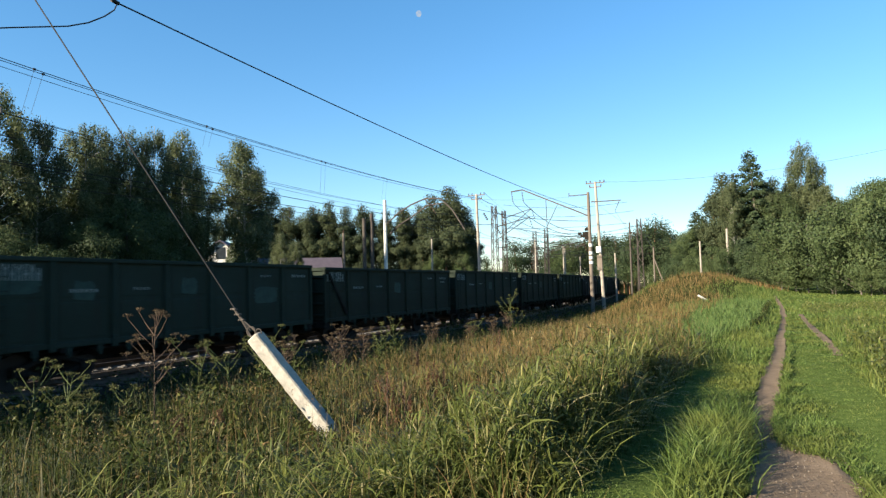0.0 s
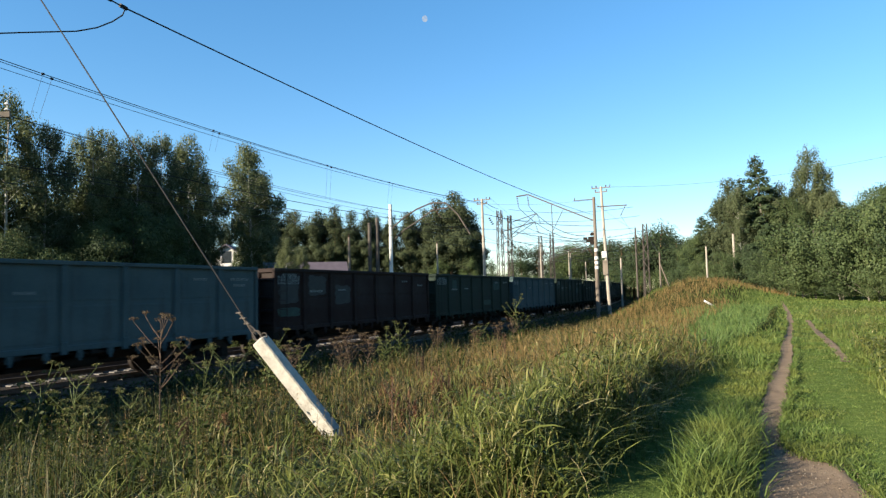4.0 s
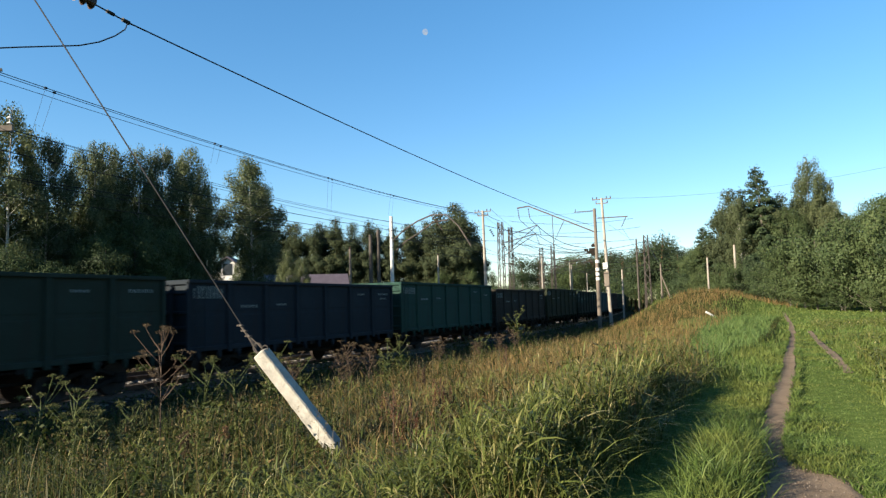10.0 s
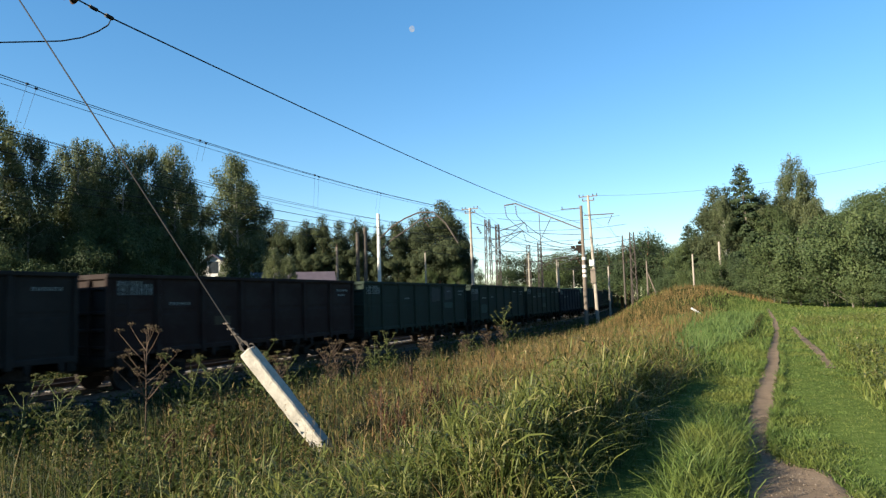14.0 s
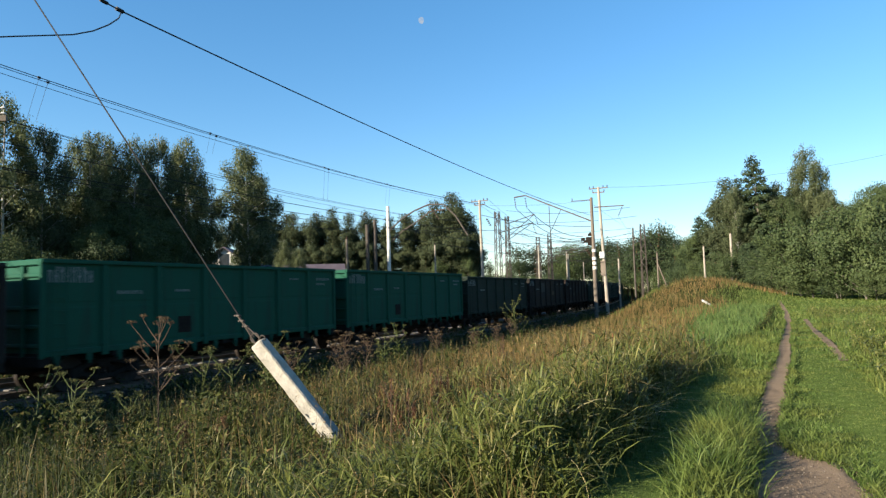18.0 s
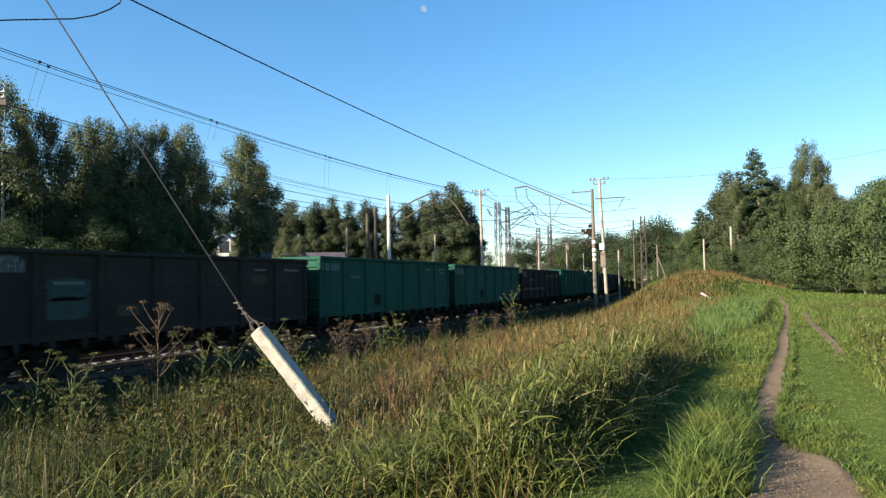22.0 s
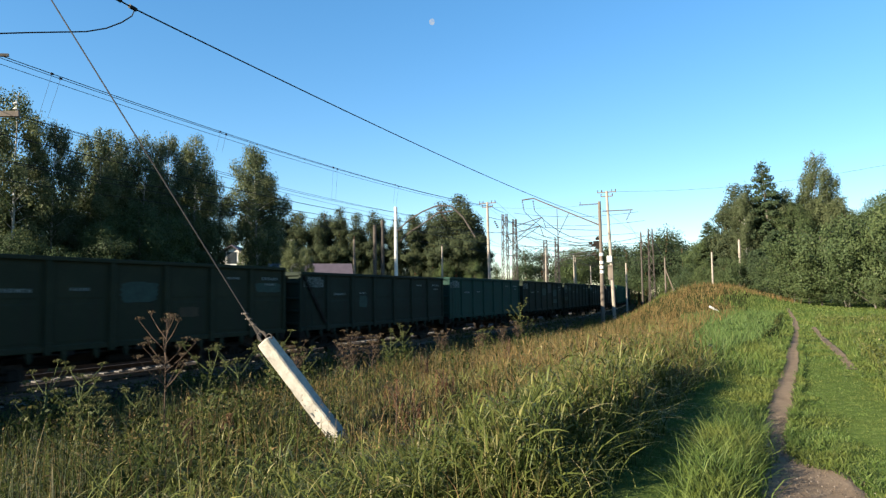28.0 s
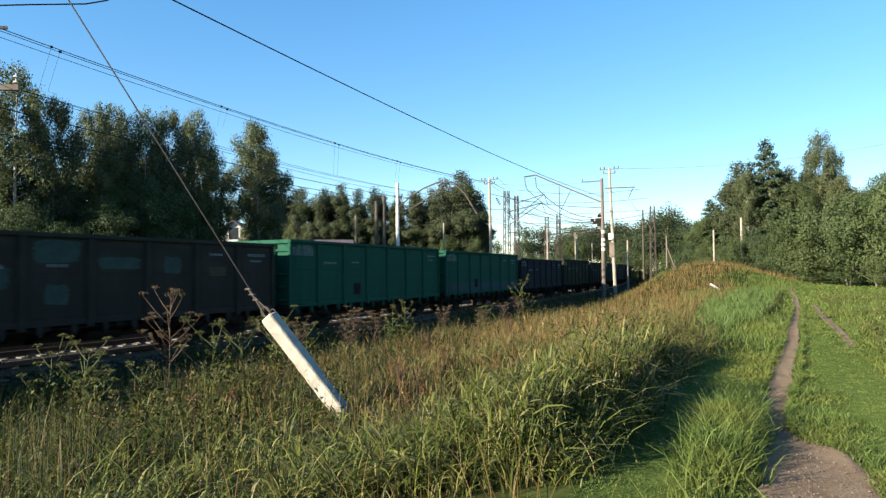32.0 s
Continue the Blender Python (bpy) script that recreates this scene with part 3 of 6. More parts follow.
    c4 = p4[k4] + np.stack([r4.normal(0, 0.2, len(k4)), r4.normal(0, 0.2, len(k4)), r4.uniform(0.0, 1.5, len(k4))], 1)
    tagged(flecks("herb_leaves", c4, 0.15, M_HERB, 90), "tall weeds added beyond the far track to hide lit ground", "weeds", kind="stuff")
    p2, d2, r2 = scatter(9000, 85, 12, 40, fringe, 1.1)
    p3, d3, r3 = scatter(9000, 87, 38, 150, lambda x, y: np.where((across(x, y) > 1.8) & (across(x, y) < 6.0), 1.0, 0.0), 1.2)
    k2 = np.repeat(np.arange(len(p2)), 26)
    h2 = r2.uniform(0.25, 0.75, len(p2))
    c2 = p2[k2] + np.stack([r2.normal(0, 0.14, len(k2)), r2.normal(0, 0.14, len(k2)), h2[k2] * r2.uniform(0.1, 1, len(k2))], 1)
    tagged(flecks("herb_leaves", c2, 0.10, M_HERB, 86), "dark weeds growing on the ballast shoulder", "weeds", kind="stuff")
    k3 = np.repeat(np.arange(len(p3)), 14)
    c3 = p3[k3] + np.stack([r3.normal(0, 0.2, len(k3)), r3.normal(0, 0.2, len(k3)), r3.uniform(0.05, 0.8, len(k3))], 1)
    tagged(flecks("herb_leaves", c3, 0.17, M_HERB, 88), "dark weeds along the railway in the distance", "weeds", kind="stuff")
    kk = np.repeat(np.arange(len(p)), 3)
    tagged(blades("herb_stalk", p[kk] + r.normal(0, 0.05, (len(kk), 3)) * np.array([1, 1, 0]), hh[kk] * r.uniform(0.8, 1.25, len(kk)), np.full(len(kk), 0.012), r.uniform(0, 0.25, len(kk)), M_HERB, 83),
           "upright green and reddish herb stalks", "weeds", kind="stuff")
    # farther bank
    q, d, size, r = tufts(15000, 51, 15, 95, lambda x, y: tall_zone(x, y), 9, sp * 2.2, 1.1)
    n = len(q)
    band = np.exp(-((q[:, 1] - 49) / 11) ** 2) * smooth((-0.5 - q[:, 0]) / 3) + 0.75 * smooth((q[:, 1] - 57) / 7) * smooth((q[:, 0] + 10) / 3)
    dry = smooth(np.where(q[:, 1] > 42, 0.1 + 0.75 * band, (-3.6 - q[:, 0]) / 4) + 0.8 * rough_np(q[:, 0], q[:, 1], 0.45, 9)) > 0.18 + 0.64 * r.uniform(0, 1, n)
    h = size * r.uniform(0.35, 0.75, n)
    for name, sel, mat, label in (("dry_grass", dry, M_DRY, "dry rusty-yellow grass on the far bank"), ("tall_grass", ~dry, M_LAWN, "fresh green grass farther along the bank")):
        w = r.uniform(0.009, 0.016, n) * (0.6 + d / 34)
        tagged(blades(name, q[sel], (h * np.where(dry, 1.0, 0.7))[sel], w[sel], r.uniform(0.1, 0.7, n)[sel], mat, 53), label, "grass", kind="stuff")
    # short grass along the path and over the field
    lawn = lambda x, y: np.where(on_path(x, y) | (tall_zone(x, y) > 0) | (across(x, y) < 5), 0.0, 1.0 - 0.97 * rut_wear(x, y))
    p, d, r = scatter(300000, 61, 3.0, 32, lawn, 1.2, -20.0)
    n = len(p)
    tuft = smooth(0.35 + 0.9 * rough_np(p[:, 0], p[:, 1], 2.6, 14))
    tuft = tuft + 2.2 * np.exp(-(((p[:, 0] + 0.45) / 0.26) ** 2 + ((p[:, 1] - 7.2) / 1.5) ** 2))
    tagged(blades("short_grass", p, r.uniform(0.035, 0.075, n) * (0.65 + 1.1 * tuft) * (0.8 + d / 30), r.uniform(0.005, 0.010, n) * (0.8 + d / 9), r.uniform(0.3, 1.1, n), M_LAWN, 62, 2),
           "short bright green grass beside the path", "grass", kind="stuff")
    # short grass round and behind the camera's place
    r = np.random.RandomState(63)
    n = 60000
    d, a = 14 * r.uniform(0, 1, n) ** 0.6, r.uniform(0, 2 * np.pi, n)
    x, y = d * np.sin(a), d * np.cos(a)
    ok = (lawn(x, y) > 0) & ((y < 3.2) | (x > 0.21 * y))
    x, y = x[ok], y[ok]
    p = np.stack([x, y, land(x, y) - 0.01], 1)
    n = len(p)
    tagged(blades("short_grass", p, r.uniform(0.05, 0.13, n), r.uniform(0.014, 0.024, n), r.uniform(0.2, 0.9, n), M_LAWN, 60, 2), "short green grass where the path comes in", "grass", kind="stuff")
    # uncut grass behind and beside the camera's place
    r = np.random.RandomState(70)
    n = 26000
    x, y = r.uniform(-14, -1.6, n), r.uniform(-9, 5, n)
    ok = (np.hypot(x, y) < 3.7) | (y < -0.45 * x * 0.9 - 0.6) & (np.degrees(np.arctan2(-x, y)) > 64)
    x, y = x[ok], y[ok]
    n = len(x)
    tagged(blades("uncut_grass", np.stack([x, y, land(x, y) - 0.02], 1), r.uniform(0.2, 0.42, n), r.uniform(0.012, 0.024, n), r.uniform(0.3, 1.0, n), M_TALL, 75, 3), "uncut meadow grass where the bank runs on", "grass", kind="stuff")
    # rough herbs and yellowed stalks beyond the rut
    p, d, r = scatter(7000, 73, 9, 45, lambda x, y: np.where(x > rut_x(y) + 0.35, 1.0, 0.0) * smooth(0.35 + 1.6 * rough_np(x, y, 0.9, 59)), 1.0, 0.0)
    n = len(p)
    tagged(culms("rough_grass", p, r.uniform(0.12, 0.42, n), M_TALL, 74, 5, (0.10, 0.26), (0.014, 0.03)), "rough yellowing grass beside the worn rut", "grass", kind="stuff")
    # a thick clump of longer grass beside the path
    r = np.random.RandomState(64)
    n = 5200
    y = 7.1 + r.normal(0, 0.85, n)
    x = -0.46 + r.normal(0, 0.13, n)
    p = np.stack([x, y, land(x, y) - 0.02], 1)
    tagged(blades("grass_clump", p, r.uniform(0.22, 0.52, n), r.uniform(0.008, 0.014, n), r.uniform(0.3, 1.0, n), M_LAWN, 65, 3), "thick clump of bright green grass beside the path", "grass", kind="stuff")
    # blades that hang over the edges of the path
    r = np.random.RandomState(68)
    n = 15000
    y = 5.5 + 28 * r.uniform(0, 1, n) ** 1.7
    k = np.where(r.uniform(0, 1, n) < 0.5, -1.0, 1.0)
    x = path_x(y) + k * (path_half(y) + 0.03 + 0.06 * rough_np(y * 0 + k, y, 2.1, 57) + np.abs(r.normal(0, 0.035, n)))
    p = np.stack([x, y, land(x, y) - 0.01], 1)
    tagged(blades("path_edge_grass", p, r.uniform(0.04, 0.13, n) * (1 + 0.02 * y), r.uniform(0.006, 0.011, n) * (0.9 + y / 12), r.uniform(0.3, 1.0, n), M_LAWN, 69, 2), "grass hanging over the ragged edges of the path", "grass", kind="stuff")
    # middling grass between the bank and the path
    p, d, r = scatter(34000, 66, 9, 48, lambda x, y: lawn(x, y) * np.where(((x < path_x(y) - 0.35) & (y > 14)) | ((x > rut_x(y) + 0.25 + 0.2 * rough_np(x, y, 1.0, 58)) & (y > 9)), 1.0, 0.0), 1.1, -20.0)
    n = len(p)
    tagged(blades("meadow_grass", p, r.uniform(0.15, 0.34, n), r.uniform(0.012, 0.022, n) * (0.5 + d / 30), r.uniform(0.2, 0.8, n), M_LAWN, 67, 3), "bright green knee-high grass between bank and path", "grass", kind="stuff")
    p, d, r = scatter(90000, 71, 27, 110, lawn, 1.3, -34.0)
    n = len(p)
    tagged(blades("short_grass", p, r.uniform(0.07, 0.19, n), r.uniform(0.025, 0.05, n) * (0.6 + d / 50), r.uniform(0.2, 0.9, n), M_LAWN, 72, 2),
           "short green grass of the field", "grass", kind="stuff")


grow()


def gravel():
    """Pebbles on the bare ground where the path begins."""
    r = np.random.RandomState(91)
    n = 2600
    y = 3.2 + 6.5 * r.uniform(0, 1, n) ** 1.4
    x = path_x(y) + path_half(y) * 1.1 * r.uniform(-1, 1, n)
    s = r.uniform(0.003, 0.009, n)
    c = np.stack([x, y, land(x, y) + 0.022 + s * 0.3], 1)
    k = np.array([[1, 0, 0], [-1, 0, 0], [0, 1, 0], [0, -1, 0], [0, 0, 0.7], [0, 0, -0.7]])
    v = (c[:, None, :] + k[None] * s[:, None, None] * r.uniform(0.6, 1.3, (n, 6, 1))).reshape(-1, 3)
    f = np.array([0, 2, 4, 2, 1, 4, 1, 3, 4, 3, 0, 4, 2, 0, 5, 1, 2, 5, 3, 1, 5, 0, 3, 5])
    me = mesh_np("gravel", v, (np.arange(n)[:, None] * 6 + f[None]).ravel(), np.full(n * 8, 3), M_PEBBLE)
    tagged(new("gravel", me), "small grey and brown pebbles on the bare path", "gravel", kind="stuff")


M_PEBBLE = leaf_mat("pebble", [(0, (0.09, 0.065, 0.05)), (0.7, (0.22, 0.165, 0.12)), (1, (0.33, 0.28, 0.23))], None, 0.3, 0.9, 0.0)
gravel()

# ---- the train ----
PITCH_LEN = 13.92
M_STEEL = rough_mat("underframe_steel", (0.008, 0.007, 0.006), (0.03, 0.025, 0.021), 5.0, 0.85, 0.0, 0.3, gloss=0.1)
M_WHEEL = rough_mat("wheel_steel", (0.018, 0.014, 0.012), (0.06, 0.048, 0.042), 5.0, 0.7, 0.2, 0.2, gloss=0.15)


def wagon_paint(name, col, worn, amount=0.35):
    m, nt, b = nodes_of(name)
    big = noise_of(nt, 0.55, 5, 0.65, "Object", (1, 1, 1.6))
    streak = noise_of(nt, 1.6, 5, 0.7, "Object", (1, 2.2, 0.25))
    fine = noise_of(nt, 22, 4, 0.6)
    col, worn = tuple(v * 0.84 for v in col), tuple(v * 0.84 for v in worn)
    lo, hi = 0.62 - amount * 0.5, 0.72 - amount * 0.25
    c = mixed(nt, ramp(nt, big, [(lo, (0, 0, 0)), (hi, (1, 1, 1))]), col, worn)
    c = mixed(nt, ramp(nt, streak, [(0.5, (0, 0, 0)), (0.75, (0.75, 0.75, 0.75))]), c, (0.018, 0.013, 0.011))
    c = mixed(nt, 0.3, c, mixed(nt, fine, tuple(v * 0.4 for v in col), tuple(min(1, v * 1.7) for v in col)))
    nt.links.new(c, b.inputs["Base Color"])
    b.inputs["Roughness"].default_value = 0.75
    b.inputs["Specular IOR Level"].default_value = 0.12
    bump(nt, b, fine, 0.15, 0.01)
    return m


PAINTS = {
    "emerald": wagon_paint("emerald_paint", (0.009, 0.066, 0.042), (0.013, 0.052, 0.036), 0.1),
    "teal": wagon_paint("teal_paint", (0.0135, 0.068, 0.046), (0.013, 0.046, 0.035), 0.25),
    "dusty_teal": wagon_paint("dusty_teal_paint", (0.0165, 0.046, 0.036), (0.018, 0.036, 0.030), 0.3),
    "dull_green": wagon_paint("dull_green_paint", (0.0152, 0.0195, 0.0135), (0.021, 0.033, 0.024), 0.45),
    "deep_green": wagon_paint("deep_green_paint", (0.0170, 0.0265, 0.0195), (0.022, 0.036, 0.029), 0.35),
    "olive": wagon_paint("olive_paint", (0.020, 0.025, 0.0145), (0.034, 0.038, 0.021), 0.3),
    "brown": wagon_paint("brown_paint", (0.024, 0.021, 0.017), (0.042, 0.036, 0.029), 0.35),
    "black": wagon_paint("black_paint", (0.016, 0.0145, 0.0135), (0.029, 0.026, 0.024), 0.35),
    "navy": wagon_paint("navy_paint", (0.012, 0.017, 0.023), (0.020, 0.027, 0.033), 0.35),
    "grey": wagon_paint("pale_grey_paint", (0.058, 0.086, 0.090), (0.034, 0.060, 0.066), 0.5),
    "maroon": wagon_paint("maroon_paint", (0.018, 0.009, 0.008), (0.030, 0.026, 0.023), 0.4),
}
M_MARK = rough_mat("faded_white_lettering", (0.10, 0.125, 0.12), (0.33, 0.37, 0.36), 9.0, 0.8, 0, 0.1)
M_STRIPE = rough_mat("faded_yellow_stripe", (0.05, 0.044, 0.016), (0.13, 0.11, 0.038), 3.0, 0.8, 0, 0.1)
LEN, HALF = 13.06, 1.56
WAGON_MESHES = {}


def side_mesh(top, bays):
    """The plates of one side, each bay slightly dished, with the posts' lines left free; x is outward."""
    bm = bmesh.new()
    w = LEN / bays
    mid = 1.20 + (top - 1.2) * 0.5
    ys = [-w / 2 + 0.005, -w / 2 + 0.20, -w / 2 + 0.24, w / 2 - 0.24, w / 2 - 0.20, w / 2 - 0.005]
    zs = [1.20, 1.28, 1.33, mid - 0.10, mid - 0.05, mid + 0.05, mid + 0.10, top - 0.24, top - 0.19, top - 0.1]
    grid = []
    for j, z in enumerate(zs):
        grid.append([bm.verts.new((0.009 if i in (2, 3) and j in (2, 3, 6, 7) else 0.0, y, z)) for i, y in enumerate(ys)])
    for j in range(len(zs) - 1):
        for i in range(len(ys) - 1):
            bm.faces.new((grid[j][i], grid[j][i + 1], grid[j + 1][i + 1], grid[j + 1][i]))
    back = [bm.verts.new((-0.03, y, z)) for y, z in ((ys[0], zs[0]), (ys[-1], zs[0]), (ys[-1], zs[-1]), (ys[0], zs[-1]))]
    bm.faces.new(back[::-1])
    bm.faces.new([back[0], back[1]] + grid[0][::-1])
    bm.faces.new([back[1], back[2]] + [row[-1] for row in grid[::-1]])
    bm.faces.new([back[2], back[3]] + grid[-1])
    bm.faces.new([back[3], back[0]] + [row[0] for row in grid])
    return bm


def to_mesh(name, bm, material):
    me = bpy.data.meshes.new(name)
    bm.to_mesh(me)
    bm.free()
    me.materials.append(material)
    return me


def wagon_meshes(paint, top):
    key = (paint, top)
    if key in WAGON_MESHES:
        return WAGON_MESHES[key]
    mat = PAINTS[paint]
    bays = 7
    d = {"bays": bays}
    d["side"] = to_mesh("side_panel", side_mesh(top, bays), mat)
    bm = bmesh.new()
    block(bm, -0.01, 0.085, -0.095, 0.095, 1.02, top - 0.06, 0.03)
    block(bm, -0.01, 0.018, -0.15, 0.15, 1.15, top - 0.10, 0.005)
    block(bm, 0.0, 0.11, -0.10, 0.10, 0.98, 1.32, 0.02)
    d["post"] = to_mesh("side_post", bm, mat)
    bm = bmesh.new()
    block(bm, -0.04, 0.07, -0.06, 0.06, 1.02, top - 0.06, 0.015)
    d["corner"] = to_mesh("corner_post", bm, mat)
    bm = bmesh.new()
    block(bm, -0.06, 0.06, -LEN / 2, LEN / 2, top - 0.12, top, 0.02)
    d["rim"] = to_mesh("top_rail", bm, mat)
    bm = bmesh.new()
    block(bm, -0.05, 0.04, -LEN / 2, LEN / 2, 1.06, 1.22, 0.02)
    for i in range(14):
        y = -LEN / 2 + (i + 0.5) * LEN / 14
        block(bm, -0.02, 0.05, y - 0.08, y + 0.08, 0.88, 1.07)
        block(bm, 0.0, 0.075, y - 0.03, y + 0.03, 0.80, 1.0)
    d["sill"] = to_mesh("side_sill", bm, mat)
    bm = bmesh.new()
    block(bm, -HALF + 0.06, HALF - 0.06, -0.03, 0.03, 1.05, top - 0.02, 0.0)
    block(bm, -HALF + 0.02, HALF - 0.02, -0.12, 0.05, top - 0.16, top - 0.003, 0.02)
    d["end"] = to_mesh("end_wall", bm, mat)
    bm = bmesh.new()
    block(bm, -HALF + 0.08, HALF - 0.08, -0.10, -0.028, -0.06, 0.06, 0.03)
    d["rib"] = to_mesh("end_rib", bm, mat)
    bm = bmesh.new()
    block(bm, -0.06, 0.06, -0.13, -0.028, 1.05, top - 0.17, 0.02)
    d["upright"] = to_mesh("end_post", bm, mat)
    bm = bmesh.new()
    block(bm, -HALF + 0.06, HALF - 0.06, -LEN / 2 + 0.05, LEN / 2 - 0.05, 1.08, 1.16)
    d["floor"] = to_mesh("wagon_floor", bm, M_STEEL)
    bm = bmesh.new()
    block(bm, -0.25, 0.25, -LEN / 2, LEN / 2, 0.60, 1.08, 0.02)
    for y in (-4.3, -2.15, 0, 2.15, 4.3):
        block(bm, -HALF + 0.05, HALF - 0.05, y - 0.12, y + 0.12, 0.92, 1.08, 0.02)
    for y in (-LEN / 2 + 0.15, LEN / 2 - 0.15):
        block(bm, -HALF + 0.05, HALF - 0.05, y - 0.15, y + 0.15, 0.80, 1.08, 0.02)
    rod(bm, (0.75, -0.6, 0.72), (0.75, 0.5, 0.72), 0.2, sides=12)
    rod(bm, (-0.75, 0.9, 0.74), (-0.75, 1.6, 0.74), 0.16, sides=12)
    rod(bm, (0.4, -4.5, 0.66), (0.4, 4.5, 0.66), 0.025, sides=6)
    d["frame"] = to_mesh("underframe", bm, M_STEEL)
    bm = bmesh.new()
    beam(bm, (0.45, 0, 0.66), (1.42, 0, 0.98), 1.75, 0.05)
    block(bm, 0.40, 0.50, -0.8, 0.8, 0.55, 1.0, 0.02)
    d["hatch"] = to_mesh("floor_hatch", bm, M_STEEL)
    bm = bmesh.new()
    block(bm, -0.09, 0.09, -0.45, 0.45, 0.82, 1.02, 0.03)
    block(bm, -0.18, 0.18, 0.12, 0.45, 0.76, 1.08, 0.06)
    d["coupler"] = to_mesh("coupler", bm, M_STEEL)
    bm = bmesh.new()
    for z in (1.2, 1.55, 1.9, 2.25, 2.6, 2.95):
        if z < top - 0.2:
            rod(bm, (0.10, -0.2, z), (0.10, 0.2, z), 0.012, sides=5)
    for y in (-0.2, 0.2):
        rod(bm, (0.10, y, 1.0), (0.10, y, top - 0.15), 0.014, sides=5)
    d["ladder"] = to_mesh("ladder", bm, mat)
    WAGON_MESHES[key] = d
    return d


def bogie_meshes():
    bm = bmesh.new()
    for x in (0.0,):
        beam(bm, (x, -0.925, 0.53), (x, -0.35, 0.36), 0.16, 0.14, 0.02)
        beam(bm, (x, 0.925, 0.53), (x, 0.35, 0.36), 0.16, 0.14, 0.02)
        beam(bm, (x, -0.4, 0.34), (x, 0.4, 0.34), 0.18, 0.14, 0.02)
        beam(bm, (x, -0.925, 0.58), (x, -0.3, 0.78), 0.16, 0.13, 0.02)
        beam(bm, (x, 0.925, 0.58), (x, 0.3, 0.78), 0.16, 0.13, 0.02)
        beam(bm, (x, -0.35, 0.78), (x, 0.35, 0.78), 0.17, 0.13, 0.02)
        for y in (-0.925, 0.925):
            block(bm, x - 0.14, x + 0.14, y - 0.17, y + 0.17, 0.36, 0.66, 0.04)
        for y in (-0.2, 0.0, 0.2):
            rod(bm, (x, y, 0.40), (x, y, 0.62), 0.075, sides=8)
    side_me = to_mesh("side_frame", bm, M_STEEL)
    bm = bmesh.new()
    block(bm, -1.1, 1.1, -0.2, 0.2, 0.58, 0.80, 0.04)
    frame_me = to_mesh("bogie", bm, M_STEEL)
    bm = bmesh.new()
    rod(bm, (-1.1, 0, 0), (1.1, 0, 0), 0.08, sides=10)
    for s in (-1, 1):
        rod(bm, (s * 0.72, 0, 0), (s * 0.85, 0, 0), 0.478, sides=28)
        rod(bm, (s * 0.69, 0, 0), (s * 0.72, 0, 0), 0.505, sides=28)
        rod(bm, (s * 0.85, 0, 0), (s * 0.90, 0, 0), 0.14, sides=12)
        for k in range(6):
            a = k * math.pi / 3
            rod(bm, (s * 0.852, 0.29 * math.cos(a), 0.29 * math.sin(a)), (s * 0.862, 0.29 * math.cos(a), 0.29 * math.sin(a)), 0.06, sides=8)
    return frame_me, side_me, to_mesh("wheelset", bm, M_WHEEL)


BOGIE, SIDE_FRAME, WHEELSET = bogie_meshes()


def mark_mesh(w, h, n, mat):
    """A row of n short upright bars, standing for worn lettering."""
    bm = bmesh.new()
    step = w / n
    for i in range(n):
        a = -w / 2 + i * step
        block(bm, 0.0, 0.006, a + step * 0.15, a + step * 0.32, 0, h)
        block(bm, 0.0, 0.006, a + step * 0.58, a + step * 0.75, 0, h)
        block(bm, 0.0, 0.006, a + step * 0.32, a + step * 0.58, h * (0.42 if i % 2 else 0.82), h * (0.58 if i % 2 else 1.0))
    return to_mesh("lettering", bm, mat)


MARK_NUM, MARK_LINE, MARK_SMALL = mark_mesh(1.35, 0.33, 8, M_MARK), mark_mesh(0.9, 0.10, 6, M_MARK), mark_mesh(0.6, 0.08, 5, M_MARK)
bm = bmesh.new()
block(bm, 0.0, 0.006, -0.86, 0.86, 0, 0.17)
STRIPE = to_mesh("painted_stripe", bm, M_STRIPE)


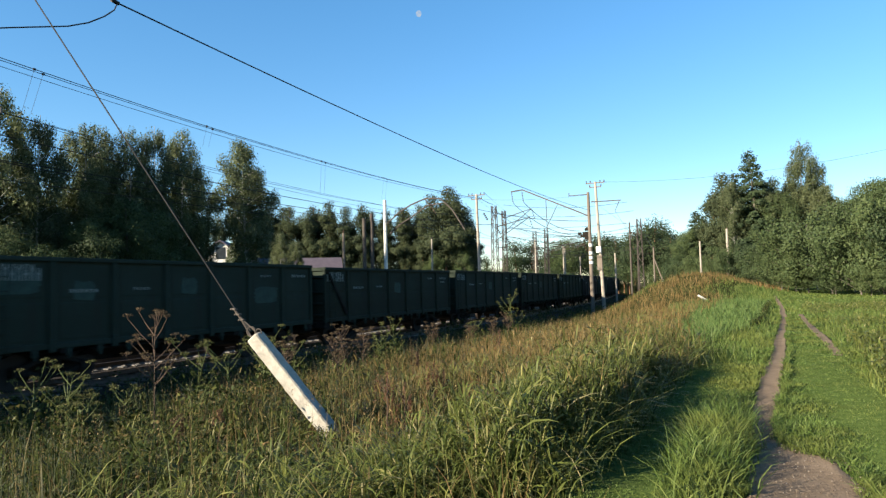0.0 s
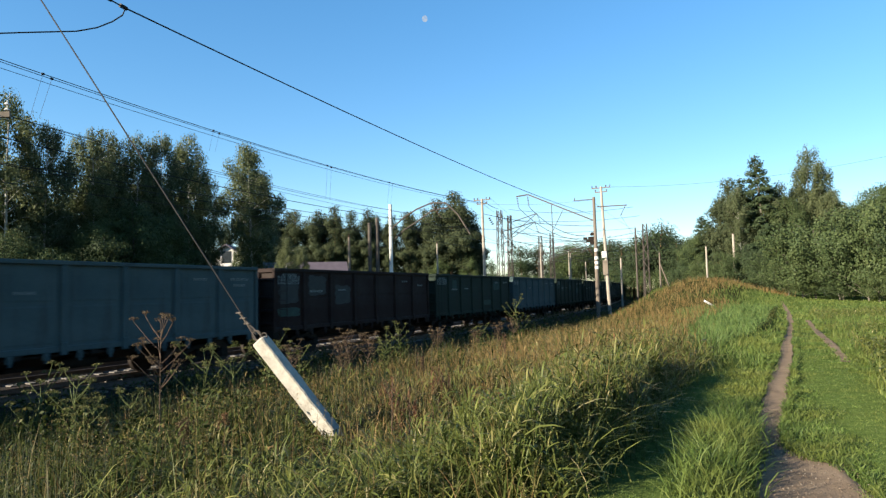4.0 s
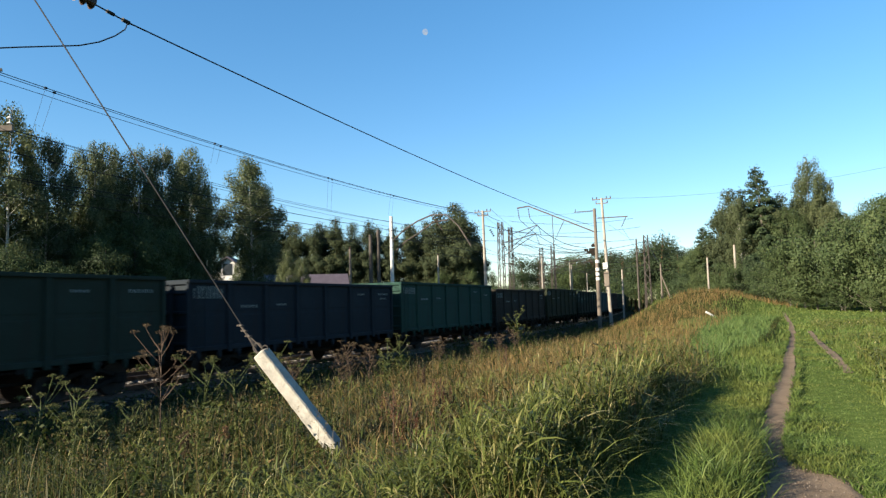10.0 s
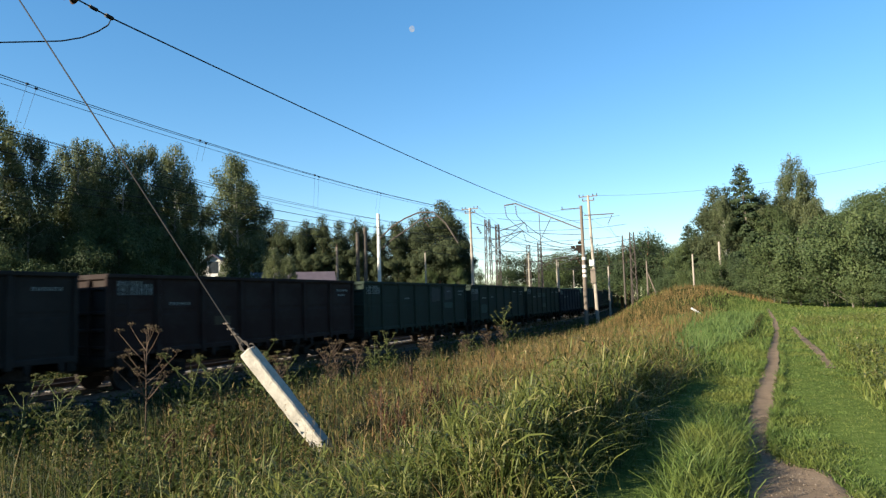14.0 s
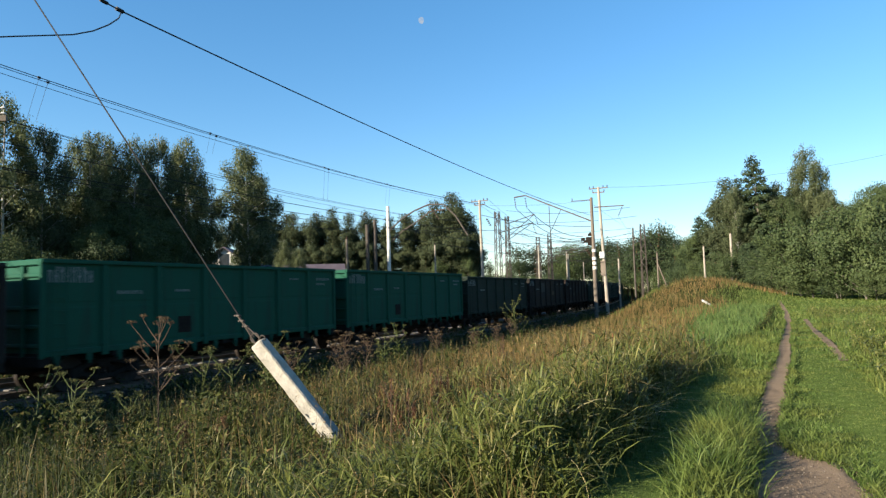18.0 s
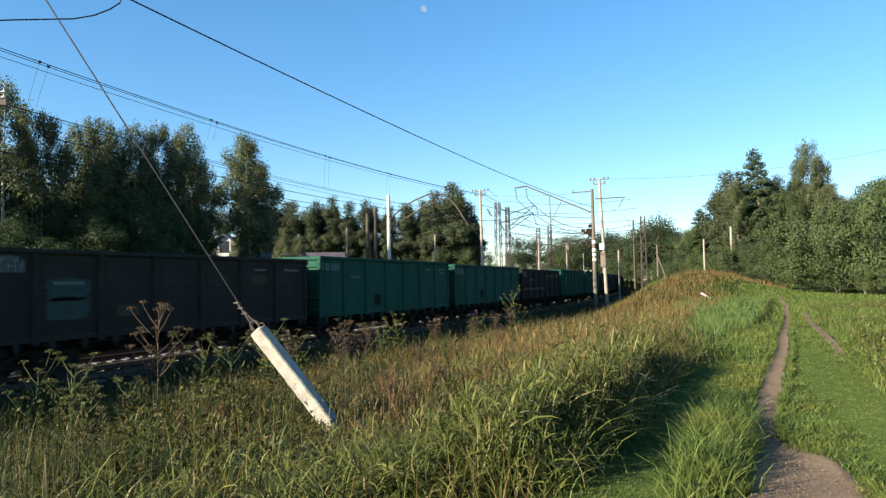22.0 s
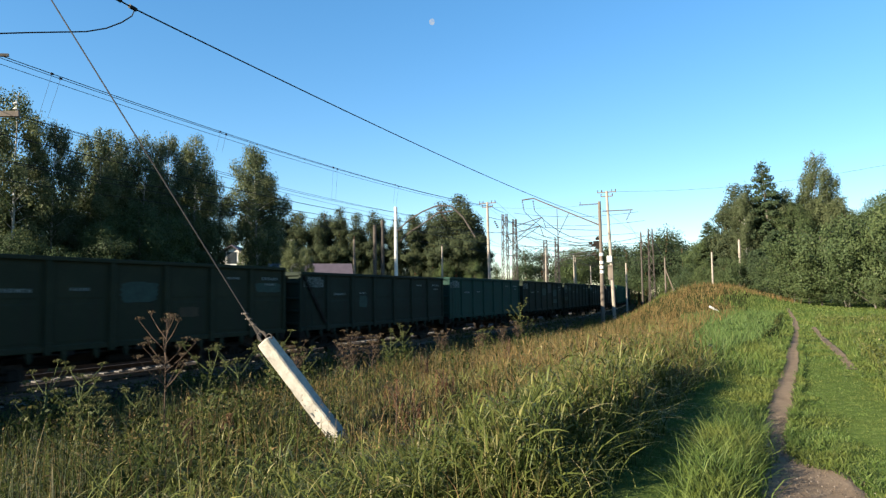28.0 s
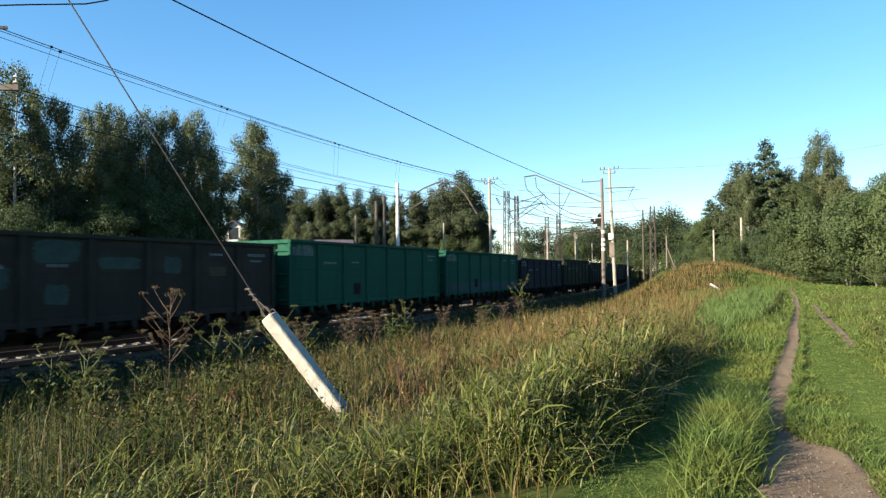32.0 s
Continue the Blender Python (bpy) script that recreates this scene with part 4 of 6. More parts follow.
def build_wagon(paint, top, label, seed, stripe=False, patches=(), strut=False):
    th = empty("gondola_wagon", Matrix.Identity(4), label=label, category="freight wagon", group="wagons of the freight train")
    d = wagon_meshes(paint, top)
    r = random.Random(seed)
    flip = pose(0, 0, 0, 0, 0, 180)
    w = LEN / d["bays"]
    face = HALF - 0.09
    for turn in (Matrix.Identity(4), flip):
        out = turn @ pose(face, 0, 0)
        for i in range(d["bays"]):
            shared("side_panel", d["side"], th, out @ pose(0, -LEN / 2 + (i + 0.5) * w, 0))
        shared("top_rail", d["rim"], th, out @ pose(0.04, 0, 0))
        shared("side_sill", d["sill"], th, out @ pose(0.02, 0, 0))
        for i in range(1, d["bays"]):
            shared("side_post", d["post"], th, out @ pose(0, -LEN / 2 + i * w, 0))
        for y in (-LEN / 2 + 0.06, LEN / 2 - 0.06):
            shared("corner_post", d["corner"], th, out @ pose(0, y, 0))
        end = turn @ pose(0, -LEN / 2 + 0.12, 0)
        shared("end_wall", d["end"], th, end)
        for z in (1.35, 1.85, 2.35, top - 0.42):
            shared("end_rib", d["rib"], th, end @ pose(0, 0, z))
        for x in (-0.75, 0.75):
            shared("end_post", d["upright"], th, end @ pose(x, 0, 0))
        shared("coupler", d["coupler"], th, turn @ pose(0, LEN / 2 + 0.25, 0))
        shared("ladder", d["ladder"], th, out @ pose(0, -LEN / 2 + 0.5, 0))
    out = pose(face + 0.019, 0, 0)
    for me, bay, z in ((MARK_NUM, 0, top - 0.62), (MARK_LINE, 0, top - 0.30), (MARK_LINE, 1, top - 0.95), (MARK_SMALL, 2, top - 0.9), (MARK_SMALL, 5, top - 0.5), (MARK_LINE, 6, top - 0.5), (MARK_SMALL, 6, top - 0.7)):
        if r.random() < 0.85 or me is MARK_NUM:
            shared("lettering", me, th, out @ pose(0, -LEN / 2 + (bay + 0.5) * w + r.uniform(-0.1, 0.1), z))
    for bay, z, k in patches:
        shared("repainted_patch", REPAINT[k], th, out @ pose(-0.006, -LEN / 2 + (bay + 0.5) * w, z))
    if strut:
        shared("diagonal_strut", STRUT, th, out @ pose(0.03, -LEN / 2 + 0.5 * w, 0))
    if paint in ("emerald", "teal"):
        shared("access_panel", ACCESS, th, out @ pose(0, -LEN / 2 + 2.55 * w, 1.42))
    if stripe:
        for i in range(7):
            shared("painted_stripe", STRIPE, th, out @ pose(0.002, -LEN / 2 + (i + 0.5) * w, 1.75 if i < 4 else top - 0.65))
    shared("wagon_floor", d["floor"], th)
    shared("underframe", d["frame"], th)
    for y in (-2.6, -1.3, 0.0, 1.3, 2.6):
        for turn in (Matrix.Identity(4), flip):
            shared("floor_hatch", d["hatch"], th, turn @ pose(0, y, 0))
    for y in (-4.33, 4.33):
        b = shared("bogie", BOGIE, th, pose(0, y, 0))
        for k in (-1.02, 1.02):
            shared("side_frame", SIDE_FRAME, b, pose(k, 0, 0))
        for k in (-0.925, 0.925):
            shared("wheelset", WHEELSET, b, pose(0, k, 0.478))
    return th


bm = bmesh.new()
block(bm, 0.0, 0.012, -0.26, 0.26, 0, 0.52, 0.004)
ACCESS = to_mesh("access_panel", bm, M_STEEL)
M_REPAINT = (rough_mat("teal_repaint", (0.012, 0.026, 0.021), (0.030, 0.076, 0.062), 5.0, 0.75, 0, 0.1), rough_mat("grey_repaint", (0.018, 0.021, 0.020), (0.046, 0.052, 0.049), 5.0, 0.75, 0, 0.1), rough_mat("ochre_repaint", (0.03, 0.024, 0.013), (0.065, 0.046, 0.022), 3.0, 0.75, 0, 0.1), rough_mat("blue_repaint", (0.011, 0.045, 0.050), (0.014, 0.052, 0.066), 5.0, 0.75, 0, 0.1))
REPAINT = []
for k, (mat, a, b) in enumerate(((M_REPAINT[0], 0.68, 0.62), (M_REPAINT[0], 0.70, 0.36), (M_REPAINT[0], 0.34, 0.55), (M_REPAINT[1], 0.62, 0.85), (M_REPAINT[2], 0.40, 0.34), (M_REPAINT[3], 0.86, 0.55))):
    rnd = random.Random(60 + k)
    bm = bmesh.new()
    rim = []
    for i in range(28):
        w = 2 * math.pi * i / 28
        c, q = math.cos(w), math.sin(w)
        f = 1 / (abs(c) ** 14 + abs(q) ** 14) ** (1 / 14) * rnd.uniform(0.84, 1.04)
        rim.append((a * c * f, b / 2 + b / 2 * q * f))
    front = [bm.verts.new((0.005, y, z)) for y, z in rim]
    back = [bm.verts.new((0.0, y, z)) for y, z in rim]
    bm.faces.new(front)
    for i in range(28):
        bm.faces.new((back[i], back[(i + 1) % 28], front[(i + 1) % 28], front[i]))
    REPAINT.append(to_mesh("repainted_patch", bm, mat))
bm = bmesh.new()
beam(bm, (0.03, -0.72, 3.25), (0.03, 0.75, 1.35), 0.05, 0.13, 0.01)
STRUT = to_mesh("diagonal_strut", bm, M_STEEL)
WORDS = {"dusty_teal": "grey-green open-top freight wagon dulled by dust", "deep_green": "deep green open-top freight wagon with dull dusty sides", "emerald": "bright emerald green open-top freight wagon with faded white lettering", "teal": "teal green open-top freight wagon, paint dulled by dust",
         "dull_green": "dark green open-top freight wagon with patches of lighter paint", "olive": "dark olive open-top freight wagon, sooty and worn",
         "brown": "dark brown open-top freight wagon with dirty sides", "black": "sooty black open-top freight wagon with dirty sides",
         "navy": "dark navy open-top freight wagon with pale lettering", "grey": "pale blue-grey open-top freight wagon with worn paint",
         "maroon": "dark maroon open-top freight wagon with pale patches"}
ORDER = ("black dull_green olive black dull_green black olive dull_green dull_green dull_green "
         "deep_green grey deep_green maroon grey dull_green olive brown dusty_teal navy deep_green "
         "deep_green deep_green maroon black deep_green emerald emerald black teal teal brown dull_green dull_green dull_green "
         "dusty_teal dull_green olive navy emerald emerald brown black black").split()
FIRST = -10
TALL = {6: 3.6, 8: 3.62, 16: 3.62, 17: 3.62, 19: 3.58, 20: 3.66, 27: 3.55, 29: 3.66, 30: 3.72, -1: 3.42, 7: 3.40, 9: 3.42, 26: 3.42, 28: 3.42, 31: 3.5}
# patches of other paint: bay, height and kind
PATCHED = {0: ((0, 2.5, 0), (1, 2.3, 2), (3, 2.4, 2), (5, 2.0, 0)), 2: ((1, 2.6, 2), (4, 1.5, 1), (5, 2.5, 0)), 3: ((0, 2.1, 3), (0, 1.6, 1), (1, 2.4, 3), (2, 2.0, 3)),
           5: ((0, 2.3, 0), (1, 2.2, 0), (2, 2.5, 2), (3, 2.4, 2), (5, 2.4, 2)), 10: ((2, 2.6, 1), (3, 2.6, 1), (3, 1.6, 1)), 11: ((0, 2.4, 3), (1, 1.5, 0), (4, 1.6, 1)),
           12: ((4, 2.4, 3), (5, 2.5, 3), (5, 2.0, 1)), 14: ((4, 2.0, 4), (2, 2.3, 3)), 13: ((2, 1.8, 4),), 21: ((1, 2.1, 0), (1, 1.6, 0), (2, 1.6, 4), (5, 2.5, 4)), 22: ((2, 2.4, 0), (4, 2.2, 2)),
           23: ((0, 2.5, 0), (1, 2.75, 1), (3, 2.5, 2), (0, 1.8, 1)), 24: ((3, 2.3, 0), (4, 2.5, 3), (5, 2.2, 0), (5, 1.6, 1)), 26: ((2, 1.9, 2),), 27: ((3, 2.3, 0), (4, 1.8, 4), (6, 2.6, 1)),
           29: tuple((bay, 1.22, 5) for bay in range(7)), 31: ((1, 2.0, 0), (2, 2.7, 0), (2, 1.6, 2), (3, 2.55, 1), (4, 2.4, 2), (5, 2.3, 4))}
WAGONS = []
for i, paint in enumerate(ORDER):
    n = FIRST + i
    label = WORDS[paint] if n != 18 else "sooty black open-top freight wagon with a yellow stripe"
    WAGONS.append((n, build_wagon(paint, TALL.get(n, 3.48), label, 100 + n, stripe=(n == 18), patches=PATCHED.get(n, ((3, 2.2, 2),) if paint == "dull_green" else ()), strut=n in (-1, 4, 26))))


def train_at(t):
    """How far the train has come along the line."""
    k = (t - 16) / 16
    return 220.357 + 213.509 * k + 1.262 * k ** 2 + 2.231 * k ** 3 + 3.280 * k ** 4 - 1.532 * k ** 5 - 1.674 * k ** 6


def wagon_pose(n, t):
    s = train_at(t) - n * PITCH_LEN + PITCH_LEN / 2
    ax, ay, _ = track_pt(s - 4.33)
    bx, by, _ = track_pt(s + 4.33)
    return pose((ax + bx) / 2, (ay + by) / 2, 0.0, 0, 0, math.degrees(math.atan2(-(bx - ax), by - ay)))


# ---- poles, masts and wires ----
M_CONC = rough_mat("pole_concrete", (0.25, 0.215, 0.18), (0.43, 0.38, 0.32), 2.0, 0.9, 0, 0.3, 30, (1, 1, 0.3))
M_DARKPOLE = rough_mat("tarred_pole", (0.11, 0.09, 0.073), (0.22, 0.182, 0.15), 2.0, 0.9, 0, 0.3, 30, (1, 1, 0.2))
M_RUST = rough_mat("rusty_steel", (0.05, 0.042, 0.036), (0.125, 0.105, 0.09), 4.0, 0.8, 0.2, 0.3)
M_WIRE = rough_mat("wire", (0.012, 0.012, 0.012), (0.035, 0.032, 0.03), 8.0, 0.6, 0.4, 0.0)
M_PORC = rough_mat("insulator_porcelain", (0.06, 0.03, 0.02), (0.12, 0.07, 0.05), 8.0, 0.25, 0, 0.0)
M_WHITE = rough_mat("white_paint", (0.60, 0.59, 0.56), (0.78, 0.77, 0.74), 5.0, 0.7, 0, 0.1)


def round_pole(th, base, top, r0, r1, material, name="pole", sides=12):
    bm = bmesh.new()
    b, t = Vector(base), Vector(top)
    rod(bm, b - (t - b).normalized() * 0.6, t, r0, r1, sides)
    return part(name, bm, material, th)


def insulator_stack(bm, a, b, r=0.07, n=3):
    a, b = Vector(a), Vector(b)
    rod(bm, a, b, 0.018, sides=6)
    d = (b - a).normalized()
    L = (b - a).length
    for i in range(n):
        c = a + d * L * (i + 0.7) / (n + 0.4)
        rod(bm, c - d * 0.02, c + d * 0.05, r, r * 0.45, 10)


def tube(name, pts, r, material, parent=None, sides=5):
    """A wire through pts."""
    pts = [Vector(q) for q in pts]
    v, f = [], []
    for i, c in enumerate(pts):
        d = (pts[min(i + 1, len(pts) - 1)] - pts[max(i - 1, 0)]).normalized()
        a = d.cross(Vector((0.3, 0.2, 1))).normalized()
        b = d.cross(a)
        for k in range(sides):
            w = 2 * math.pi * k / sides
            v.append(c + a * r * math.cos(w) + b * r * math.sin(w))
    for i in range(len(pts) - 1):
        for k in range(sides):
            f.append((i * sides + k, i * sides + (k + 1) % sides, (i + 1) * sides + (k + 1) % sides, (i + 1) * sides + k))
    me = bpy.data.meshes.new(name)
    me.from_pydata(v, [], f)
    me.materials.append(material)
    ob = new(name, me)
    if parent:
        ob.parent = parent
    return ob


def sag(a, b, drop, n=24):
    a, b = Vector(a), Vector(b)
    return [a.lerp(b, i / n) - Vector((0, 0, drop * 4 * (i / n) * (1 - i / n))) for i in range(n + 1)]


def wire(a, b, drop, r, label):
    return tagged(tube("overhead_wire", sag(a, b, drop), r, M_WIRE), label, "wire")


def lattice_mast(x, y, z0, h, w, label, yaw=0.0):
    th = empty("lattice_mast", pose(x, y, z0, 0, 0, yaw), label=label, category="mast", group="lattice masts")
    for sx in (-1, 1):
        for sy in (-1, 1):
            bm = bmesh.new()
            beam(bm, (sx * w / 2, sy * w / 2, -0.5), (sx * w * 0.3, sy * w * 0.3, h), 0.07, 0.07)
            part("leg", bm, M_RUST, th)
    n = int(h / 0.9)
    for i in range(n):
        z, z1 = h * i / n, h * (i + 1) / n
        k, k1 = w / 2 * (1 - 0.4 * z / h), w / 2 * (1 - 0.4 * z1 / h)
        s = 1 if i % 2 else -1
        bm = bmesh.new()
        for sy in (-1, 1):
            beam(bm, (-s * k, sy * k, z), (s * k1, sy * k1, z1), 0.045, 0.045)
            beam(bm, (sy * k, -s * k, z), (sy * k1, s * k1, z1), 0.045, 0.045)
        part("lacing", bm, M_RUST, th)
    return th


# ---- trees ----
M_BIRCH_BARK = rough_mat("birch_bark", (0.16, 0.15, 0.14), (0.62, 0.60, 0.56), 5.0, 0.85, 0, 0.3, 30, (1, 1, 2.5))
M_PINE_BARK = rough_mat("pine_bark", (0.10, 0.055, 0.03), (0.30, 0.16, 0.085), 3.0, 0.9, 0, 0.5, 25)
M_GREY_BARK = rough_mat("grey_bark", (0.07, 0.06, 0.05), (0.19, 0.17, 0.14), 4.0, 0.9, 0, 0.5, 25)
M_BIRCH_LEAF = leaf_mat("birch_leaf", [(0, (0.066, 0.086, 0.040)), (0.6, (0.115, 0.140, 0.066)), (1, (0.19, 0.215, 0.11))], None, 0.3, 0.45, 0.42, 0.25)
M_PINE_LEAF = leaf_mat("pine_needle", [(0, (0.048, 0.068, 0.036)), (0.6, (0.074, 0.094, 0.048)), (1, (0.115, 0.130, 0.062))], None, 0.3, 0.6, 0.35, 0.2)
M_SPRUCE_FAR_LEAF = leaf_mat("spruce_far_pine_needle", [(0, (0.035, 0.055, 0.028)), (0.7, (0.055, 0.082, 0.038)), (1, (0.08, 0.105, 0.05))], None, 0.3, 0.6, 0.25)
M_BROAD_LEAF = leaf_mat("broad_leaf", [(0, (0.058, 0.088, 0.036)), (0.6, (0.082, 0.115, 0.046)), (1, (0.115, 0.148, 0.062))], None, 0.3, 0.5, 0.32, 0.36)


def leaf_cloud(r, centers, spread, size, droop=0.0):
    """Arrays for small four-cornered leaves scattered round centers (n, 3)."""
    n = len(centers)
    off = r.normal(0, 1, (n, 3))
    off *= np.minimum(1.0, 1.5 / (np.linalg.norm(off, axis=1, keepdims=True) + 1e-9))
    c = centers + off * np.asarray(spread)
    out = centers * np.array([1, 1, 0])
    out /= np.linalg.norm(out, axis=1, keepdims=True) + 0.3
    face = off * 0.75 + out * 0.7 + np.array([0, 0, 0.35]) + r.normal(0, 0.5, (n, 3))
    face /= np.linalg.norm(face, axis=1, keepdims=True) + 1e-9
    a = np.cross(face, r.normal(0, 1, (n, 3)) + np.array([0, 0, 0.3]))
    a /= np.linalg.norm(a, axis=1, keepdims=True) + 1e-9
    a *= np.where(a[:, 2:] > 0, -1, 1) if droop > 0 else 1
    b = np.cross(a, face)
    L = size * r.uniform(0.6, 1.3, n)[:, None]
    v = np.stack([c - a * L * 0.5 - b * L * 0.34, c + a * L * 0.62, c - a * L * 0.3 + b * L * 0.4], 1).reshape(-1, 3)
    return v


def limb_mesh(name, segs, material):
    bm = bmesh.new()
    for a, b, r0, r1, sides in segs:
        rod(bm, a, b, r0, r1, sides, False)
    return to_mesh(name, bm, material)


def tree_variant(kind, h, seed, leaves):
    """The wood and the crown of one tree, standing at the origin."""
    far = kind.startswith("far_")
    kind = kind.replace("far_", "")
    r = np.random.RandomState(seed)
    segs, tips, wts = [], [], []
    rt = h * (0.011 if kind == "birch" else 0.013)
    bend = r.uniform(-0.03, 0.03, 2) * h
    stem = lambda t: np.array([bend[0] * t * t + 0.1 * math.sin(5 * t + seed), bend[1] * t * t, h * t * 0.97])
    k = 9
    for i in range(k):
        t0, t1 = i / k, (i + 1) / k
        segs.append((stem(t0) - (np.array([0, 0, 0.4]) if i == 0 else 0), stem(t1), rt * (1 - 0.92 * t0) + 0.012, rt * (1 - 0.92 * t1) + 0.012, 9))
    if kind == "birch":
        nb, lo, hi = 44, 0.14, 0.98
        reach = lambda t: h * (0.018 + 0.165 * math.sin(math.pi * min(1, (1.0 - t) / 0.85) ** 0.85))
        rise, droop = 0.8, 0.9
    elif kind == "broad":
        nb, lo, hi = 48, 0.06, 0.97
        reach = lambda t: h * (0.05 + 0.18 * math.sin(math.pi * min(1, (1.05 - t) / 0.95)))
        rise, droop = 0.6, 0.5
    elif kind == "pine":
        nb, lo, hi = 58, 0.30, 0.985
        reach = lambda t: h * (0.014 + 0.105 * (0.75 + 0.5 * math.sin(23 * t + seed)) * min(1, (1.0 - t) / 0.5) ** 0.75 * (1 if t > 0.45 else 0.75))
        rise, droop = 0.55, 0.0
    elif kind == "bush":
        nb, lo, hi = 46, 0.02, 0.9
        reach = lambda t: h * (0.18 + 0.42 * math.sqrt(max(0, 1 - t * t)))
        rise, droop = 0.7, 0.3
    else:
        nb, lo, hi = 90, 0.06, 0.985
        reach = lambda t: h * 0.19 * (1.02 - t) ** 0.8 + 0.15
        rise, droop = -0.25, 0.2
    for i in range(nb):
        t = lo + (hi - lo) * (i + r.uniform(0, 1)) / nb
        az = i * 2.4 + r.uniform(-0.5, 0.5)
        L = reach(t) * r.uniform(0.7, 1.25)
        out = np.array([math.cos(az), math.sin(az), 0])
        p0 = stem(t)
        rs = rise * r.uniform(0.6, 1.4)
        mid = p0 + out * L * 0.55 + np.array([0, 0, L * rs * 0.5])
        tip = p0 + out * L + np.array([0, 0, L * rs * (0.75 if droop < 0.6 else 0.55)])
        rb = max(0.012, rt * 0.32 * (1 - 0.8 * t))
        segs += [(p0, mid, rb, rb * 0.6, 5), (mid, tip, rb * 0.6, 0.008, 4)]
        for s in np.linspace(0.35, 1.0, 5):
            q = (p0 + (mid - p0) * s / 0.55) if s < 0.55 else (mid + (tip - mid) * (s - 0.55) / 0.45)
            tips.append(q)
            wts.append((0.5 + s) * L)
            if kind in ("birch", "broad", "bush") and s > 0.5:
                q2 = q + np.array([-out[1], out[0], 0]) * r.uniform(-0.35, 0.35) * L - np.array([0, 0, droop * r.uniform(0, 0.35) * L])
                tips.append(q2)
                wts.append(L)
    top = stem(1.0)
    tips.append(top)
    wts.append(0.4)
    tips, wts = np.array(tips), np.array(wts) ** 1.3
    idx = r.choice(len(tips), leaves, p=wts / wts.sum())
    clump = 0.028 * h if kind != "bush" else 0.05 * h
    leaf = 1.45 if far else 1.0
    clump = min(clump, 0.45) * (0.7 if kind == "birch" else 1.05 if kind == "pine" and not far else 1.35) * (1.5 if far else 1.0)
    if kind == "birch":
        v = leaf_cloud(r, tips[idx], (clump * 1.15, clump * 1.15, clump * 1.2), 0.17 * leaf, 0.8)
        v = v.reshape(-1, 3, 3)
        hang = r.uniform(0.3, 1.5, len(tips))[idx] * r.uniform(0, 1, leaves) ** 0.8
        v[:, :, 2] -= hang[:, None]
        v = v.reshape(-1, 3)
        mats = M_BIRCH_BARK, M_BIRCH_LEAF
    elif kind == "broad":
        v, mats = leaf_cloud(r, tips[idx], clump * 1.05, 0.19 * leaf, 0.3), (M_GREY_BARK, M_BROAD_LEAF)
    elif kind == "bush":
        v, mats = leaf_cloud(r, tips[idx], clump, 0.15, 0.2), (M_GREY_BARK, M_BROAD_LEAF)
    elif kind == "pine":
        # far pines take the spruce needles as a darker copy of the pine colour
        v, mats = leaf_cloud(r, tips[idx], (clump * 1.4, clump * 1.4, clump * 1.0), 0.23 * leaf, -0.3), (M_PINE_BARK, M_SPRUCE_FAR_LEAF if far else M_PINE_LEAF)
    else:
        v, mats = leaf_cloud(r, tips[idx], (clump * 0.6, clump * 0.6, clump * 0.42), 0.28 * leaf, 0.3), (M_GREY_BARK, M_SPRUCE_FAR_LEAF)
    wood = limb_mesh("trunk", segs, mats[0])
    crown = mesh_np("crown", v, np.arange(len(v)), np.full(len(v) // 3, 3), mats[1])
    return wood, crown


VARIANTS = {}
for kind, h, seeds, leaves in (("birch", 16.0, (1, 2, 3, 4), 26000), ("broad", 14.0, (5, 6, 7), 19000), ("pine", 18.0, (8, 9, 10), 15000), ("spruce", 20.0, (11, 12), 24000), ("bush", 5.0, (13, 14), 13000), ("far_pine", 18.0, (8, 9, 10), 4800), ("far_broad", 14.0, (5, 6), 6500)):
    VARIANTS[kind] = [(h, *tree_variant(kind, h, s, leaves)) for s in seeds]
KINDS = {"birch": ("birch_tree", "tall birch with drooping leafy twigs and pale trunk"), "broad": ("broadleaf_tree", "dense green broadleaf tree at the edge of the wood"),
         "pine": ("pine_tree", "tall pine with a bare reddish trunk and rounded crown"), "spruce": ("spruce_tree", "dark pointed spruce standing in the wood"),
         "bush": ("willow_bush", "rounded leafy willow bush at the wood's edge"),
         "far_pine": ("pine_tree", "distant pine of the far wood"), "far_broad": ("broadleaf_tree", "distant broadleaf tree of the far wood")}
grown = [0]


def tree(kind, x, y, h, wide=1.0, z=None):
    """One tree of height h at (x, y)."""
    i = grown[0]
    grown[0] += 1
    vh, wood, crown = VARIANTS[kind][i % len(VARIANTS[kind])]
    k = h / vh
    zz = float(land(x, y)) if z is None else z
    name, label = KINDS[kind]
    th = empty(name, pose(x, y, zz, 0, 0, i * 77.0), label=label, category="tree" if kind != "bush" else "bush", group=name.replace("_", " ") + "s")
    th.scale = (k * wide, k * wide, k)
    shared("trunk", wood, th)
    shared("crown", crown, th)
    return th


